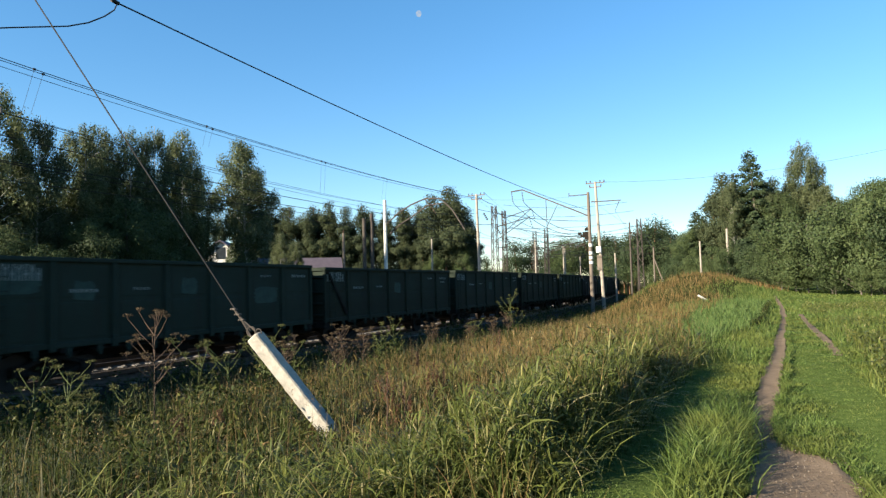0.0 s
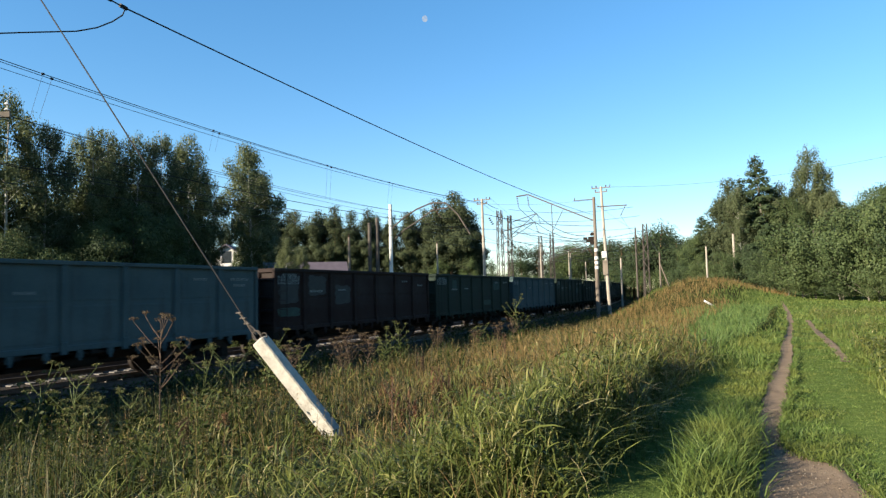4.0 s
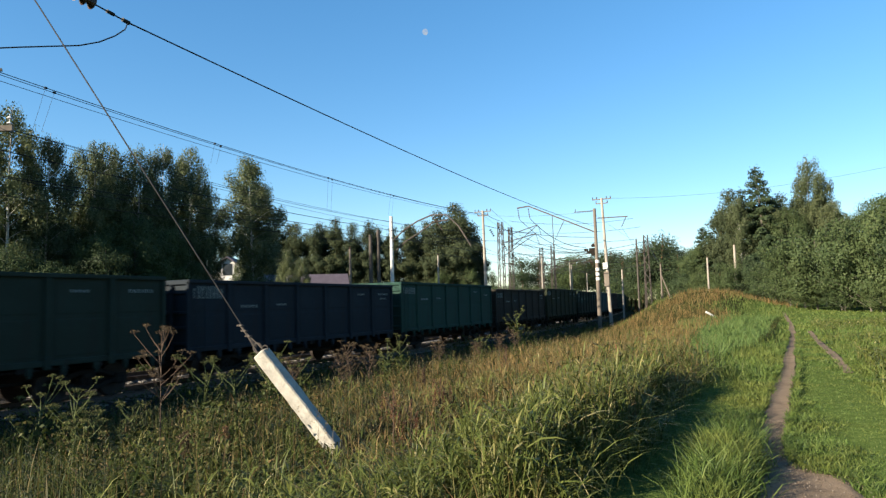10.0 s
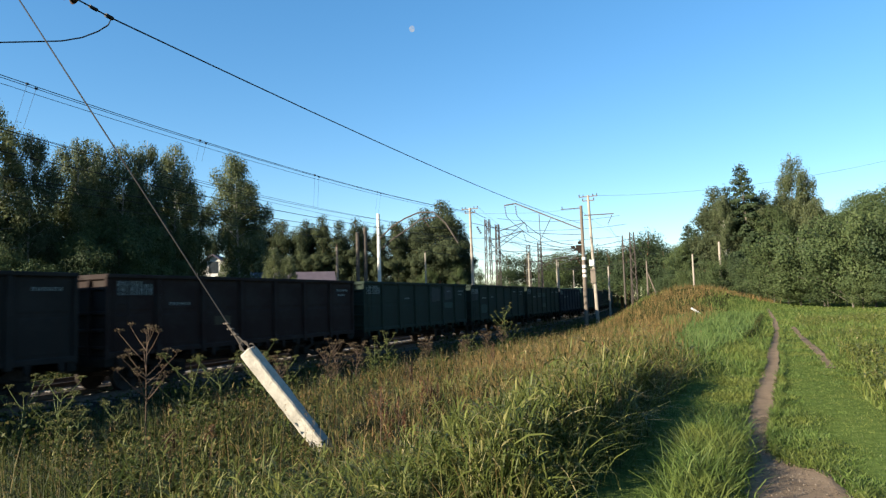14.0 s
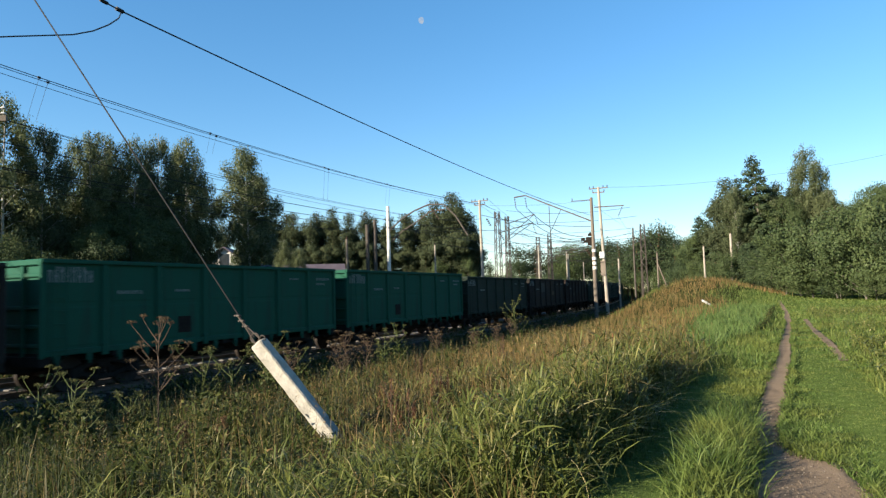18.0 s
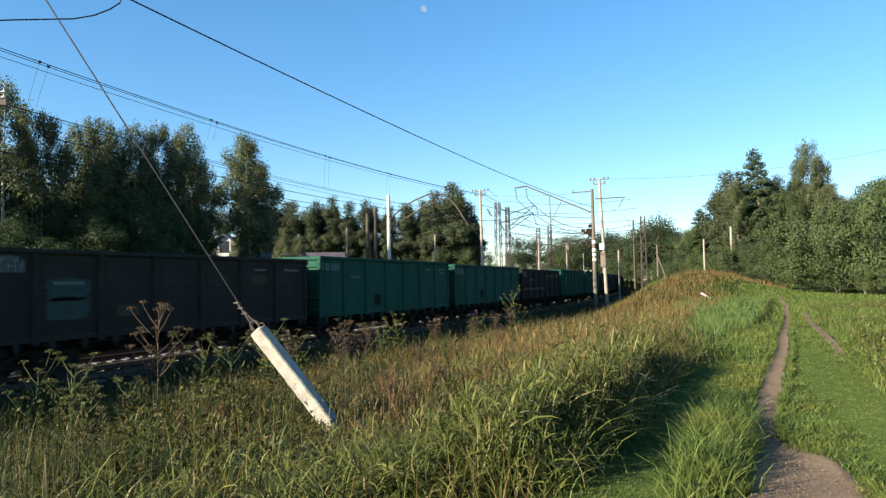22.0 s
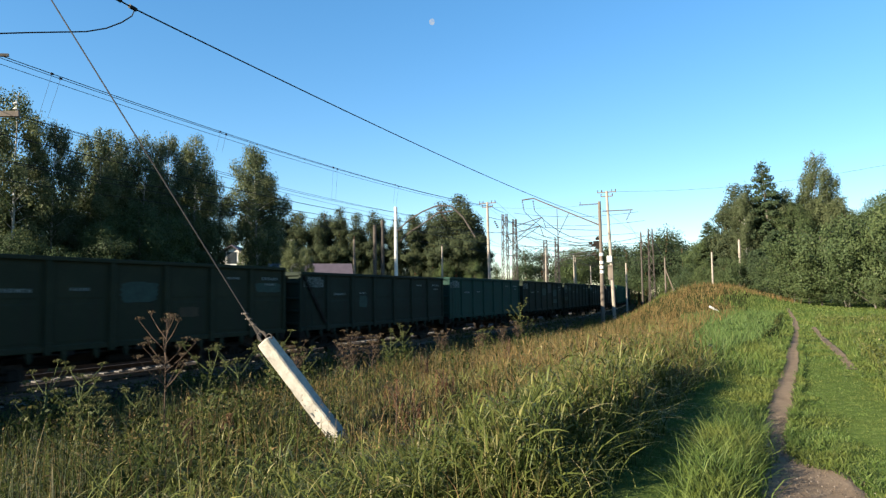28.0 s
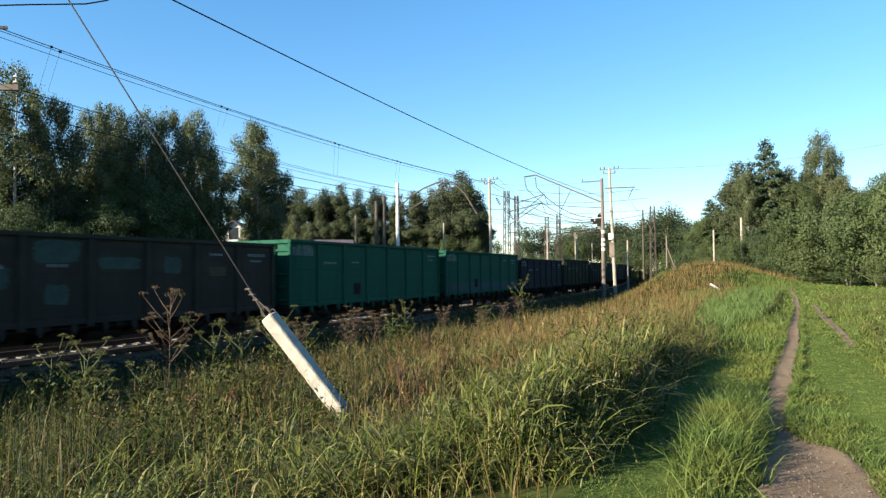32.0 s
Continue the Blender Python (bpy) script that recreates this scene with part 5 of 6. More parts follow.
def trees():
    rnd = random.Random(5)
    # the birches beyond the line
    for x, y, h, w in ((-40, 23.6, 15.4, 0.75), (-40, 26.0, 14.2, 0.58), (-40, 29.3, 14.5, 0.62), (-41, 31.3, 14.6, 0.58), (-40, 32.6, 14.7, 0.6), (-40, 34.9, 15.4, 0.6), (-40, 37.4, 15.8, 0.62), (-40, 44.4, 16.3, 0.78), (-41, 46.2, 14.2, 0.72),
                       (-47, 26, 11.5, 0.8), (-46, 33.5, 12, 0.8), (-46, 38.5, 12.5, 0.8), (-47, 57.5, 8.8, 0.75), (-48, 61.5, 8.2, 0.75), (-48.3, 51.8, 8.2, 0.5), (-46, 50.5, 9.0, 0.6), (-41.5, 40.9, 12.6, 0.62), (-42, 39.6, 13.2, 0.6)):
        tree("birch", x, y, h, w)
    for x, y, h in ((-39, 24.5, 6), (-38.5, 28.2, 7.5), (-38, 31, 9), (-38.5, 33.6, 8.5), (-38.8, 36.2, 6.5), (-41.5, 42.6, 4.6), (-44, 47.0, 5.4), (-45, 50.5, 4.4), (-44.5, 54, 4.6), (-44, 24.4, 9.5), (-44.5, 28.5, 9), (-38.2, 22.6, 6.5), (-44, 35.5, 9), (-43, 40.2, 8.6), (-43.5, 42.0, 6.8)):
        tree("broad", x, y, h, 0.95)
    for x, y, h in ((-42, 23.2, 10.5), (-42, 27.0, 9), (-42, 30.2, 11), (-42.5, 33.0, 11), (-42, 36.0, 10.5), (-42, 38.4, 9.5), (-49.5, 54.5, 5.0), (-36.2, 27.3, 6.6), (-36.5, 24.0, 5.6), (-36.8, 31.2, 6.0)):
        tree("broad", x, y, h, 0.95)
    # pines ahead, left of the line
    for x, y, top in ((-78, 90, 15.5), (-75, 94, 17), (-72, 96, 16), (-69, 98, 18), (-67, 100, 17), (-64, 101.5, 17.5), (-61, 104, 16.5), (-58, 106, 17), (-55, 107, 16), (-53, 108, 19.5), (-51, 108.5, 21), (-49, 109.5, 20), (-48, 112, 17), (-80, 97, 16), (-74, 102, 17), (-66, 107, 17), (-60, 112, 17), (-52, 114, 19), (-85, 88, 15), (-46.5, 111, 13)):
        tree("pine", x, y, top, 0.95 if top < 19 else 1.1)
    for x, y, top in ((-76.5, 96, 15), (-73.5, 99, 17.5), (-70.5, 101, 15.5), (-63, 106, 15), (-57, 110, 18), (-68, 103, 14), (-82, 93, 16), (-50, 112, 18.5), (-55.5, 113, 15)):
        tree("pine", x, y, top, 0.9)
    for i in range(13):
        a = radians(-42.5 + i * 1.45)
        tree("far_broad", 128 * math.sin(a), 128 * math.cos(a), 8.0 + rnd.uniform(-1.5, 2.0), 1.2)
        tree("pine", 124 * math.sin(a + 0.01), 124 * math.cos(a + 0.01), 15.5 + rnd.uniform(-1.5, 2.0), 1.0)
    for x, y, h in ((-52, 106, 8), (-47.5, 109, 9), (-66, 96, 5), (-60, 101, 5)):
        tree("broad", x, y, h, 0.9)
    # the wood to the right
    for kind, x, y, h, w in (("spruce", 0.2, 93.5, 18.8, 1.05), ("spruce", -1.9, 94, 16.0, 0.95), ("birch", 5.8, 98, 20.0, 0.62), ("birch", 6.9, 97.5, 15.8, 0.8), ("birch", 4.4, 98.5, 15.0, 0.8),
                             ("pine", -3.7, 95, 15.8, 1.1), ("pine", -5.0, 96, 14.0, 1.1), ("pine", 2.2, 96, 15.0, 1.0), ("birch", -2.6, 93, 14.6, 0.75), ("broad", -1.0, 95, 13.4, 0.8), ("birch", 1.6, 95, 14.8, 0.7), ("broad", 3.0, 94, 12.6, 0.75), ("birch", 8.2, 95, 13.8, 0.75), ("broad", 9.3, 96, 11.8, 0.8),
                             ("spruce", -7.7, 108, 13.0, 1.3), ("spruce", -6.7, 107, 12.0, 1.3), ("broad", -9.0, 108, 10.2, 0.9), ("broad", -11, 118, 9.5, 1),
                             ("broad", 9.2, 82, 9.8, 1.0), ("broad", 11.0, 79.5, 11.0, 1.0), ("broad", 13.6, 79, 12, 1.0), ("broad", 13, 92, 13, 1.1), ("broad", 18, 88, 14, 1.1)):
        tree(kind, x, y, h, w)
    for x, y, h, w in ((4.3, 72, 6.9, 0.95), (2.0, 73, 4.9, 0.9), (6.3, 73, 5.6, 0.9), (7.9, 66, 7.0, 0.8), (9.6, 66, 7.6, 0.8), (-3.2, 88, 4.4, 0.9), (-0.7, 87, 5.2, 0.9), (-5.1, 90, 3.8, 0.9), (0.9, 80, 4.4, 0.9), (-7.2, 94, 4.2, 0.9), (-9.5, 100, 5, 0.9), (11.4, 64, 7, 0.9), (10.2, 62, 2.6, 1.1), (11.8, 61, 2.2, 1.2), (8.3, 64, 2.4, 1.1), (6.2, 69, 2.6, 1.2), (3.2, 71, 2.4, 1.1), (12.8, 63, 3.0, 1.1), (1.5, 103, 4.5, 1.3), (5.5, 102, 4.5, 1.3), (9.5, 101, 4.5, 1.3), (12.5, 84, 4, 1.2), (9, 86, 4, 1.2), (-3, 104, 4.5, 1.2)):
        tree("bush", x, y, h, w)
    # the far wood beyond the curve
    for i in range(26):
        x = -36 + i * 1.35 + rnd.uniform(-1, 1)
        y = 175 + rnd.uniform(-12, 14)
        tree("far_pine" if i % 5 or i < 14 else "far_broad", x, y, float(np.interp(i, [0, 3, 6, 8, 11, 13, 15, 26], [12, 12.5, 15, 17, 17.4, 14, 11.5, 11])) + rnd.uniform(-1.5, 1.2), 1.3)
    for i in range(34):
        x = -125 + i * 3.4 + rnd.uniform(-2, 2)
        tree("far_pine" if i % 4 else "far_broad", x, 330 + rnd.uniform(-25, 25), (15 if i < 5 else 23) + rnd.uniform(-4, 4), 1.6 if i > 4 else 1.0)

    # undergrowth that closes the view beneath the pines
    for i in range(30):
        a, d = radians(-41 + i * 1.45), 150 + rnd.uniform(-14, 30)
        tree("far_broad", d * math.sin(a), d * math.cos(a), 6.2 + rnd.uniform(-1, 1.2), 1.9)


trees()


# ---- the things along the line ----
def guy_post():
    base, top = Vector((-5.42, 7.92, 0.20)), Vector((-6.60, 7.49, 1.78))
    d = (top - base).normalized()
    th = empty("anchor_post", Matrix.Identity(4), label="leaning whitish concrete anchor post with a guy wire", category="post")
    bm = bmesh.new()
    r = bmesh.ops.create_cube(bm, size=1.0)
    lit = Vector((0.22, -0.965, -0.15))
    nrm = (lit - d * lit.dot(d)).normalized()
    side = nrm.cross(d).normalized()
    L = (top - base).length + 0.6
    m = Matrix((side, nrm, d)).transposed().to_4x4()
    m.translation = (top + base - d * 0.6) / 2
    bmesh.ops.transform(bm, matrix=m @ Matrix.Diagonal((0.20, 0.21, L, 1)), verts=r["verts"])
    bmesh.ops.subdivide_edges(bm, edges=[e for e in bm.edges if e.calc_length() > 1], cuts=22)
    es = [e for e in bm.edges if len(e.link_faces) == 2 and e.calc_face_angle(0) > 0.5]
    bmesh.ops.bevel(bm, geom=es, offset=0.018, segments=1, affect="EDGES")
    for v in bm.verts:
        k = noise.noise(v.co * 7.0) + 0.6 * noise.noise(v.co * 19.0)
        v.co += Vector((k, noise.noise(v.co * 9.0 + Vector((3, 1, 2))), 0)) * 0.011
    part("concrete_post", bm, M_POST, th)
    bm = bmesh.new()
    for k in range(3):
        c = top + d * (0.30 + 0.075 * k) + Vector((-0.012, -0.006, 0.02)) * k
        block(bm, c.x - 0.05, c.x + 0.05, c.y - 0.02, c.y + 0.02, c.z - 0.013, c.z + 0.013, 0.004)
        for s in (-1, 1):
            rod(bm, c + Vector((0.035 * s, -0.03, 0)), c + Vector((0.035 * s, 0.03, 0)), 0.012, sides=6)
    part("wire_clamp", bm, M_RUST, th, "rusty bolted wire clamps")
    eye = top + d * 0.06
    tube("steel_loop", [eye + (side * math.cos(a) + d * math.sin(a)) * 0.07 + d * 0.02 for a in np.linspace(0, 6.28, 15)], 0.012, M_RUST, th)
    tube("steel_hook", [top - side * 0.09 + (side * math.cos(a) + d * math.sin(a)) * 0.045 for a in np.linspace(0, 6.28, 13)], 0.009, M_RUST, th)
    tube("anchor_rod", [top - d * 0.25 + side * 0.05, top + d * 0.02 + side * 0.05, top + d * 0.30 + side * 0.012, top + d * 0.52], 0.013, M_RUST, th)
    tube("anchor_rod", [top - d * 0.20 - side * 0.06, top + d * 0.05 - side * 0.05, top + d * 0.30 - side * 0.012, top + d * 0.46], 0.011, M_RUST, th)
    tube("guy_wire", [top + d * 0.1, top + d * 0.3, Vector((-9.6, 6.0, 7.07)), Vector((-10.9, 5.3, 9.2))], 0.011, M_WIRE, th)


M_POST = rough_mat("weathered_concrete", (0.22, 0.195, 0.16), (0.54, 0.51, 0.45), 5.0, 0.92, 0, 0.6, 28, coords="World")
guy_post()


def near_pole():
    """The pole beside the camera's place that holds the guy and the long line wire."""
    x, y = -11.0, 5.2
    z = float(land(x, y))
    th = empty("line_pole", pose(x, y, z), label="wooden line pole holding the guy wire and line wire", category="pole")
    round_pole(th, (0, 0, 0), (0, 0, 9.4 - z), 0.15, 0.11, M_DARKPOLE)


near_pole()


def line_wire():
    th = empty("line_wire", Matrix.Identity(4), label="long dark line wire with a strain insulator", category="wire")
    a, b = Vector((-11.19, 8.84, 8.20)), Vector((-14.15, 62.5, 9.4))
    tube("conductor", sag(a, b, 0.42, 40), 0.017, M_WIRE, th)
    c = Vector((-11.15, 7.70, 8.30))
    d = (c - a).normalized()
    tube("conductor", [a, c, Vector((-11.0, 5.25, 8.75))], 0.016, M_WIRE, th)
    for k in range(3):
        p = a.lerp(c, 0.72) + d * 0.17 * k
        bm = bmesh.new()
        rod(bm, p, p + d * 0.07, 0.135, 0.07, 16)
        rod(bm, p + d * 0.07, p + d * 0.16, 0.065, 0.05, 10)
        part("insulator_disc", bm, M_PORC if k < 2 else M_GLASSY, th)
    bm = bmesh.new()
    rod(bm, a - d * 0.02, a + d * 0.14, 0.042, sides=8)
    rod(bm, a + d * 0.34, a + d * 0.50, 0.036, sides=8)
    part("wire_clamp", bm, M_WIRE, th)
    tube("jumper_wire", [(-11.15, 8.80, 8.18), (-11.18, 8.76, 8.03), (-11.29, 8.62, 7.87), (-11.45, 8.40, 7.70), (-11.65, 8.12, 7.57), (-11.91, 7.73, 7.47), (-12.15, 7.35, 7.37), (-12.37, 6.97, 7.26), (-12.61, 6.53, 7.14)], 0.014, M_WIRE, th)


M_GLASSY = rough_mat("insulator_glass", (0.30, 0.27, 0.22), (0.55, 0.50, 0.42), 8.0, 0.15, 0, 0.0)
line_wire()


def mast_near():
    x, y = -14.2, 62.6
    z = float(land(x, y))
    th = empty("catenary_mast", pose(x, y, z), label="dark concrete catenary mast with white bands and a long arm", category="mast")
    H = 11.15 - z
    round_pole(th, (0, 0, 0), (-0.06, 0, H), 0.21, 0.14, M_DARKPOLE)
    for zz in (5.95, 5.2, 4.75, 4.3):
        bm = bmesh.new()
        rod(bm, (0, 0, zz - z), (0, 0, zz - z + 0.28), 0.20, 0.198, 14)
        part("painted_band", bm, M_WHITE, th)
    e = lambda px, pz: (px - x, 0.0, pz - z)
    bm = bmesh.new()
    for s in (-0.09, 0.09):
        beam(bm, (e(-14.35, 8.92)[0], s, e(0, 8.92)[2]), (e(-20.8, 0)[0], s * 0.6, e(0, 11.95)[2]), 0.06, 0.12)
        beam(bm, (e(-20.8, 0)[0], s * 0.6, e(0, 11.95)[2]), (e(-22.0, 0)[0], s * 0.6, e(0, 11.85)[2]), 0.06, 0.10)
    part("bracket_arm", bm, M_RUST, th)
    bm = bmesh.new()
    rod(bm, e(-18.42, 10.75), e(-18.38, 7.9), 0.035)
    rod(bm, e(-17.26, 10.2), e(-18.36, 8.16), 0.03)
    part("strut", bm, M_RUST, th)
    for px in (-21.95, -20.85):
        bm = bmesh.new()
        insulator_stack(bm, e(px, 11.8), e(px + 0.15, 10.7), 0.09, 4)
        part("insulator", bm, M_PORC, th)
    bm = bmesh.new()
    beam(bm, e(-14.0, 10.2), e(-11.2, 10.15), 0.09, 0.09)
    part("side_arm", bm, M_RUST, th)
    bm = bmesh.new()
    insulator_stack(bm, e(-11.35, 10.1), e(-11.8, 9.2), 0.08, 4)
    part("insulator", bm, M_PORC, th)
    bm = bmesh.new()
    beam(bm, e(-16.2, 10.95), e(-14.2, 10.95), 0.07, 0.07)
    insulator_stack(bm, e(-16.1, 10.95), e(-16.1, 11.25), 0.06, 2)
    part("top_arm", bm, M_RUST, th)
    bm = bmesh.new()
    for k, (px, pz, s) in enumerate(((-14.6, 7.2, 0.32), (-14.9, 7.0, 0.22), (-14.45, 6.8, 0.3), (-15.2, 7.25, 0.18), (-14.5, 7.6, 0.2))):
        block(bm, e(px, 0)[0] - s, e(px, 0)[0] + s, -0.12, 0.12, pz - z - s * 0.6, pz - z + s * 0.6, 0.03)
    part("switch_gear", bm, M_STEEL, th)
    return th


def pole_with_arm(x, y, top, lean, label, boxes=False):
    z = float(land(x, y))
    th = empty("line_pole", pose(x, y, z), label=label, category="pole", group="concrete line poles")
    H = top - z
    round_pole(th, (0, 0, 0), (lean, 0, H), 0.19, 0.12, M_CONC)
    for k, hh in enumerate((0.12, 0.55)):
        bm = bmesh.new()
        w = 0.95 - 0.35 * k
        beam(bm, (lean - w, 0, H - hh), (lean + w, 0, H - hh), 0.09, 0.09)
        arm = part("crossarm", bm, M_DARKPOLE, th)
        for s in ((-1, -0.55, 0.55, 1) if k == 0 else (-1, 1)):
            bm = bmesh.new()
            insulator_stack(bm, (lean + s * w * 0.95, 0, H - hh), (lean + s * w * 0.95, 0, H - hh + 0.28), 0.075, 2)
            part("insulator", bm, M_PORC, arm)
    if boxes:
        bm = bmesh.new()
        block(bm, -0.55, -0.05, -0.38, -0.16, 5.55 - z, 6.2 - z, 0.02)
        part("equipment_box", bm, M_WHITE, th, "white steel equipment box")
        bm = bmesh.new()
        block(bm, -0.5, 0.02, -0.30, -0.16, 3.8 - z, 5.3 - z, 0.02)
        part("cable_cover", bm, M_DARKPOLE, th)
    return th


mast_near()
pole_with_arm(-14.15, 67.5, 12.85, -0.45, "grey concrete line pole with crossarm and white box", True)
pole_with_arm(-27.0, 66.0, 12.45, -0.15, "pale concrete line pole with crossarm beyond the line")


def mast_far():
    x, y = -27.0, 46.1
    z = float(land(x, y))
    th = empty("catenary_mast", pose(x, y, z), label="white concrete catenary mast with curved pipe brackets", category="mast")
    round_pole(th, (0, 0, 0), (0, 0, 9.62 - z), 0.17, 0.13, M_WHITE)
    for dz, dy in ((0, 0.0), (-0.9, 0.25)):
        pts = [(0, dy, 7.55 - z + dz), (1.2, dy, 8.45 - z + dz), (2.4, dy, 9.05 - z + dz), (3.7, dy, 9.45 - z + dz * 0.6), (5.0, dy, 9.35 - z + dz * 0.4)]
        if dz == 0:
            pts += [(6.0, dy, 8.4 - z), (7.0, dy, 6.8 - z)]
        tube("bracket_pipe", pts, 0.06, M_RUST, th, 7)
    bm = bmesh.new()
    insulator_stack(bm, (3.7, 0, 9.4 - z), (4.6, 0, 8.2 - z), 0.08, 4)
    part("insulator", bm, M_PORC, th)
    for dx, dy, top in ((-0.35, -1.5, 8.4), (-0.75, -2.0, 8.0)):
        xx, yy = x + dx, y + dy
        zz = float(land(xx, yy))
        t2 = empty("steel_pole", pose(xx, yy, zz), label="rusty brown steel pole beside the mast", category="pole", group="rusty steel poles")
        round_pole(t2, (0, 0, 0), (0, 0, top - zz), 0.16, 0.14, M_RUST)
    return th


mast_far()


def plain_pole(x, y, top, r, mat, label, brace=None):
    z = float(land(x, y))
    th = empty("line_pole", pose(x, y, z), label=label, category="pole", group="plain poles by the line")
    round_pole(th, (0, 0, 0), (0, 0, top - z), r, r * 0.75, mat)
    bm = bmesh.new()
    insulator_stack(bm, (0, 0, top - z), (0, 0, top - z + 0.2), 0.06, 1)
    part("insulator", bm, M_PORC, th)
    if brace:
        round_pole(th, (brace, 0, 0.6), (0, 0, (top - z) * 0.8), 0.08, 0.07, mat, "brace")
    return th


plain_pole(-27.6, 41.0, 6.65, 0.12, M_DARKPOLE, "short weathered wooden pole beyond the line")
plain_pole(-3.2, 88.0, 8.75, 0.17, M_CONC, "bare pale concrete pole on the grassy mound")
plain_pole(-6.2, 86.0, 7.25, 0.13, M_CONC, "bare grey concrete pole behind the mound")
plain_pole(-12.2, 90.0, 6.95, 0.12, M_DARKPOLE, "wooden pole propped by a brace", 1.6)
plain_pole(-16.8, 88.0, 6.35, 0.14, M_CONC, "short concrete pole beside the line")
plain_pole(-16.6, 98.7, 11.2, 0.15, M_RUST, "rusty steel pole beside the line")
plain_pole(-15.9, 101.0, 11.6, 0.15, M_RUST, "rusty steel pole beside the line")
plain_pole(-27.5, 55.5, 7.0, 0.10, M_CONC, "thin lamp pole beyond the line")
lattice_mast(-15.3, 99.0, float(land(-15.3, 99.0)), 12.0, 0.9, "tall rusty lattice mast beside the line")
lattice_mast(-27.2, 71.3, float(land(-27.2, 71.3)), 12.2, 0.8, "rusty lattice mast beyond the line")
lattice_mast(-26.7, 73.2, float(land(-26.7, 73.2)), 11.6, 0.6, "rusty lattice mast beyond the line")
lattice_mast(-36.0, 114.5, -0.6, 12.8, 0.9, "rusty lattice mast far along the line")
lattice_mast(-34.0, 115.0, -0.6, 13.2, 0.9, "rusty lattice mast far along the line")
lattice_mast(-38.5, 130.0, -0.6, 13.4, 0.9, "rusty lattice mast far along the line")
for x, y, top in ((-35.2, 112.0, 10.5), (-31.5, 118.0, 9.0), (-34.5, 128.0, 10.0), (-29.5, 121.0, 7.5), (-27.5, 128.0, 7.5)):
    plain_pole(x, y, top, 0.14, M_CONC, "grey concrete pole far along the line")


def crossbeams():
    """Arms and cross wires between the masts far along the line."""
    for y, x0, x1, z in ((71.3, -27.2, -19.5, 9.2), (73.2, -26.7, -20.5, 10.4), (114.5, -36, -22.5, 8.8), (115.0, -34, -22.0, 9.8), (130, -38.5, -24, 9.4)):
        th = empty("cantilever_arm", Matrix.Identity(4), label="rusty cantilever arm holding overhead wires", category="arm", group="cantilever arms")
        bm = bmesh.new()
        rod(bm, (x0, y, z), (x0 + (x1 - x0) * 0.55, y, z + 0.9), 0.05, sides=6)
        rod(bm, (x0, y, z - 1.6), (x0 + (x1 - x0) * 0.55, y, z + 0.9), 0.04, sides=6)
        part("pipe", bm, M_RUST, th)
        tube("cross_wire", sag((x0, y, z + 1.6), (x1 + 8, y, z + 0.8), 0.5, 10), 0.02, M_WIRE, th)
        tube("cross_wire", sag((x0, y, z - 1.2), (x1 + 8, y, z - 1.5), 0.2, 10), 0.02, M_WIRE, th)
        bm = bmesh.new()
        xm = x0 + (x1 - x0) * 0.55
        insulator_stack(bm, (xm, y, z + 0.9), (xm + 0.4, y, z - 0.4), 0.09, 4)
        part("insulator", bm, M_PORC, th)


crossbeams()


def catenary(u, z_hi, z_lo, label):
    th = empty("catenary_wire", Matrix.Identity(4), label=label, category="wire", group="catenary wires")
    spans = [-46.0, 8.5 - 10, 46.1 + 7, 62.6 + 45, 160.0]
    for s0, s1 in zip(spans, spans[1:]):
        n = 16
        hi, lo = [], []
        for i in range(n + 1):
            k = i / n
            s = s0 + (s1 - s0) * k
            x, y, _ = track_pt(s, u)
            hi.append((x, y, z_hi - (z_hi - z_lo - 0.35) * 4 * k * (1 - k)))
            lo.append((x, y, z_lo))
        tube("messenger_wire", hi, 0.013, M_WIRE, th)
        tube("contact_wire", lo, 0.012, M_WIRE, th)
        for i in range(1, n, 2):
            tube("dropper", [hi[i], lo[i]], 0.005, M_WIRE, th, 3)


catenary(0.0, 7.6, 6.15, "catenary of contact and messenger wire over the near track")
catenary(-4.1, 7.8, 6.35, "catenary of contact and messenger wire over the far track")

FEEDERS = []
for dx, dz, r in ((0.0, 0.0, 0.017), (0.12, -0.16, 0.014), (-0.2, -0.30, 0.012)):
    a, b = (-26.4 + dx, 6.0, 12.45 + dz), (-26.8 + dx, 66.0, 11.95 + dz * 0.3)
    FEEDERS.append((a, b))
    wire(a, b, 0.9, r, "dark feeder wire strung between the line poles")
for a, b, drop, r in (((-26.3, 12.0, 9.95), (-26.9, 46.1, 9.15), 0.45, 0.012), ((-26.0, 12.0, 9.75), (-26.9, 46.1, 8.75), 0.35, 0.010), ((-25.2, 13.0, 9.5), (-26.8, 66.0, 9.9), 0.8, 0.010),
                      ((-26.9, 46.1, 9.1), (-27.0, 66.0, 10.4), 0.3, 0.012), ((-26.9, 46.1, 8.6), (-27.2, 71.3, 9.6), 0.4, 0.012)):
    wire(a, b, drop, r, "thin line wire strung between the line poles")


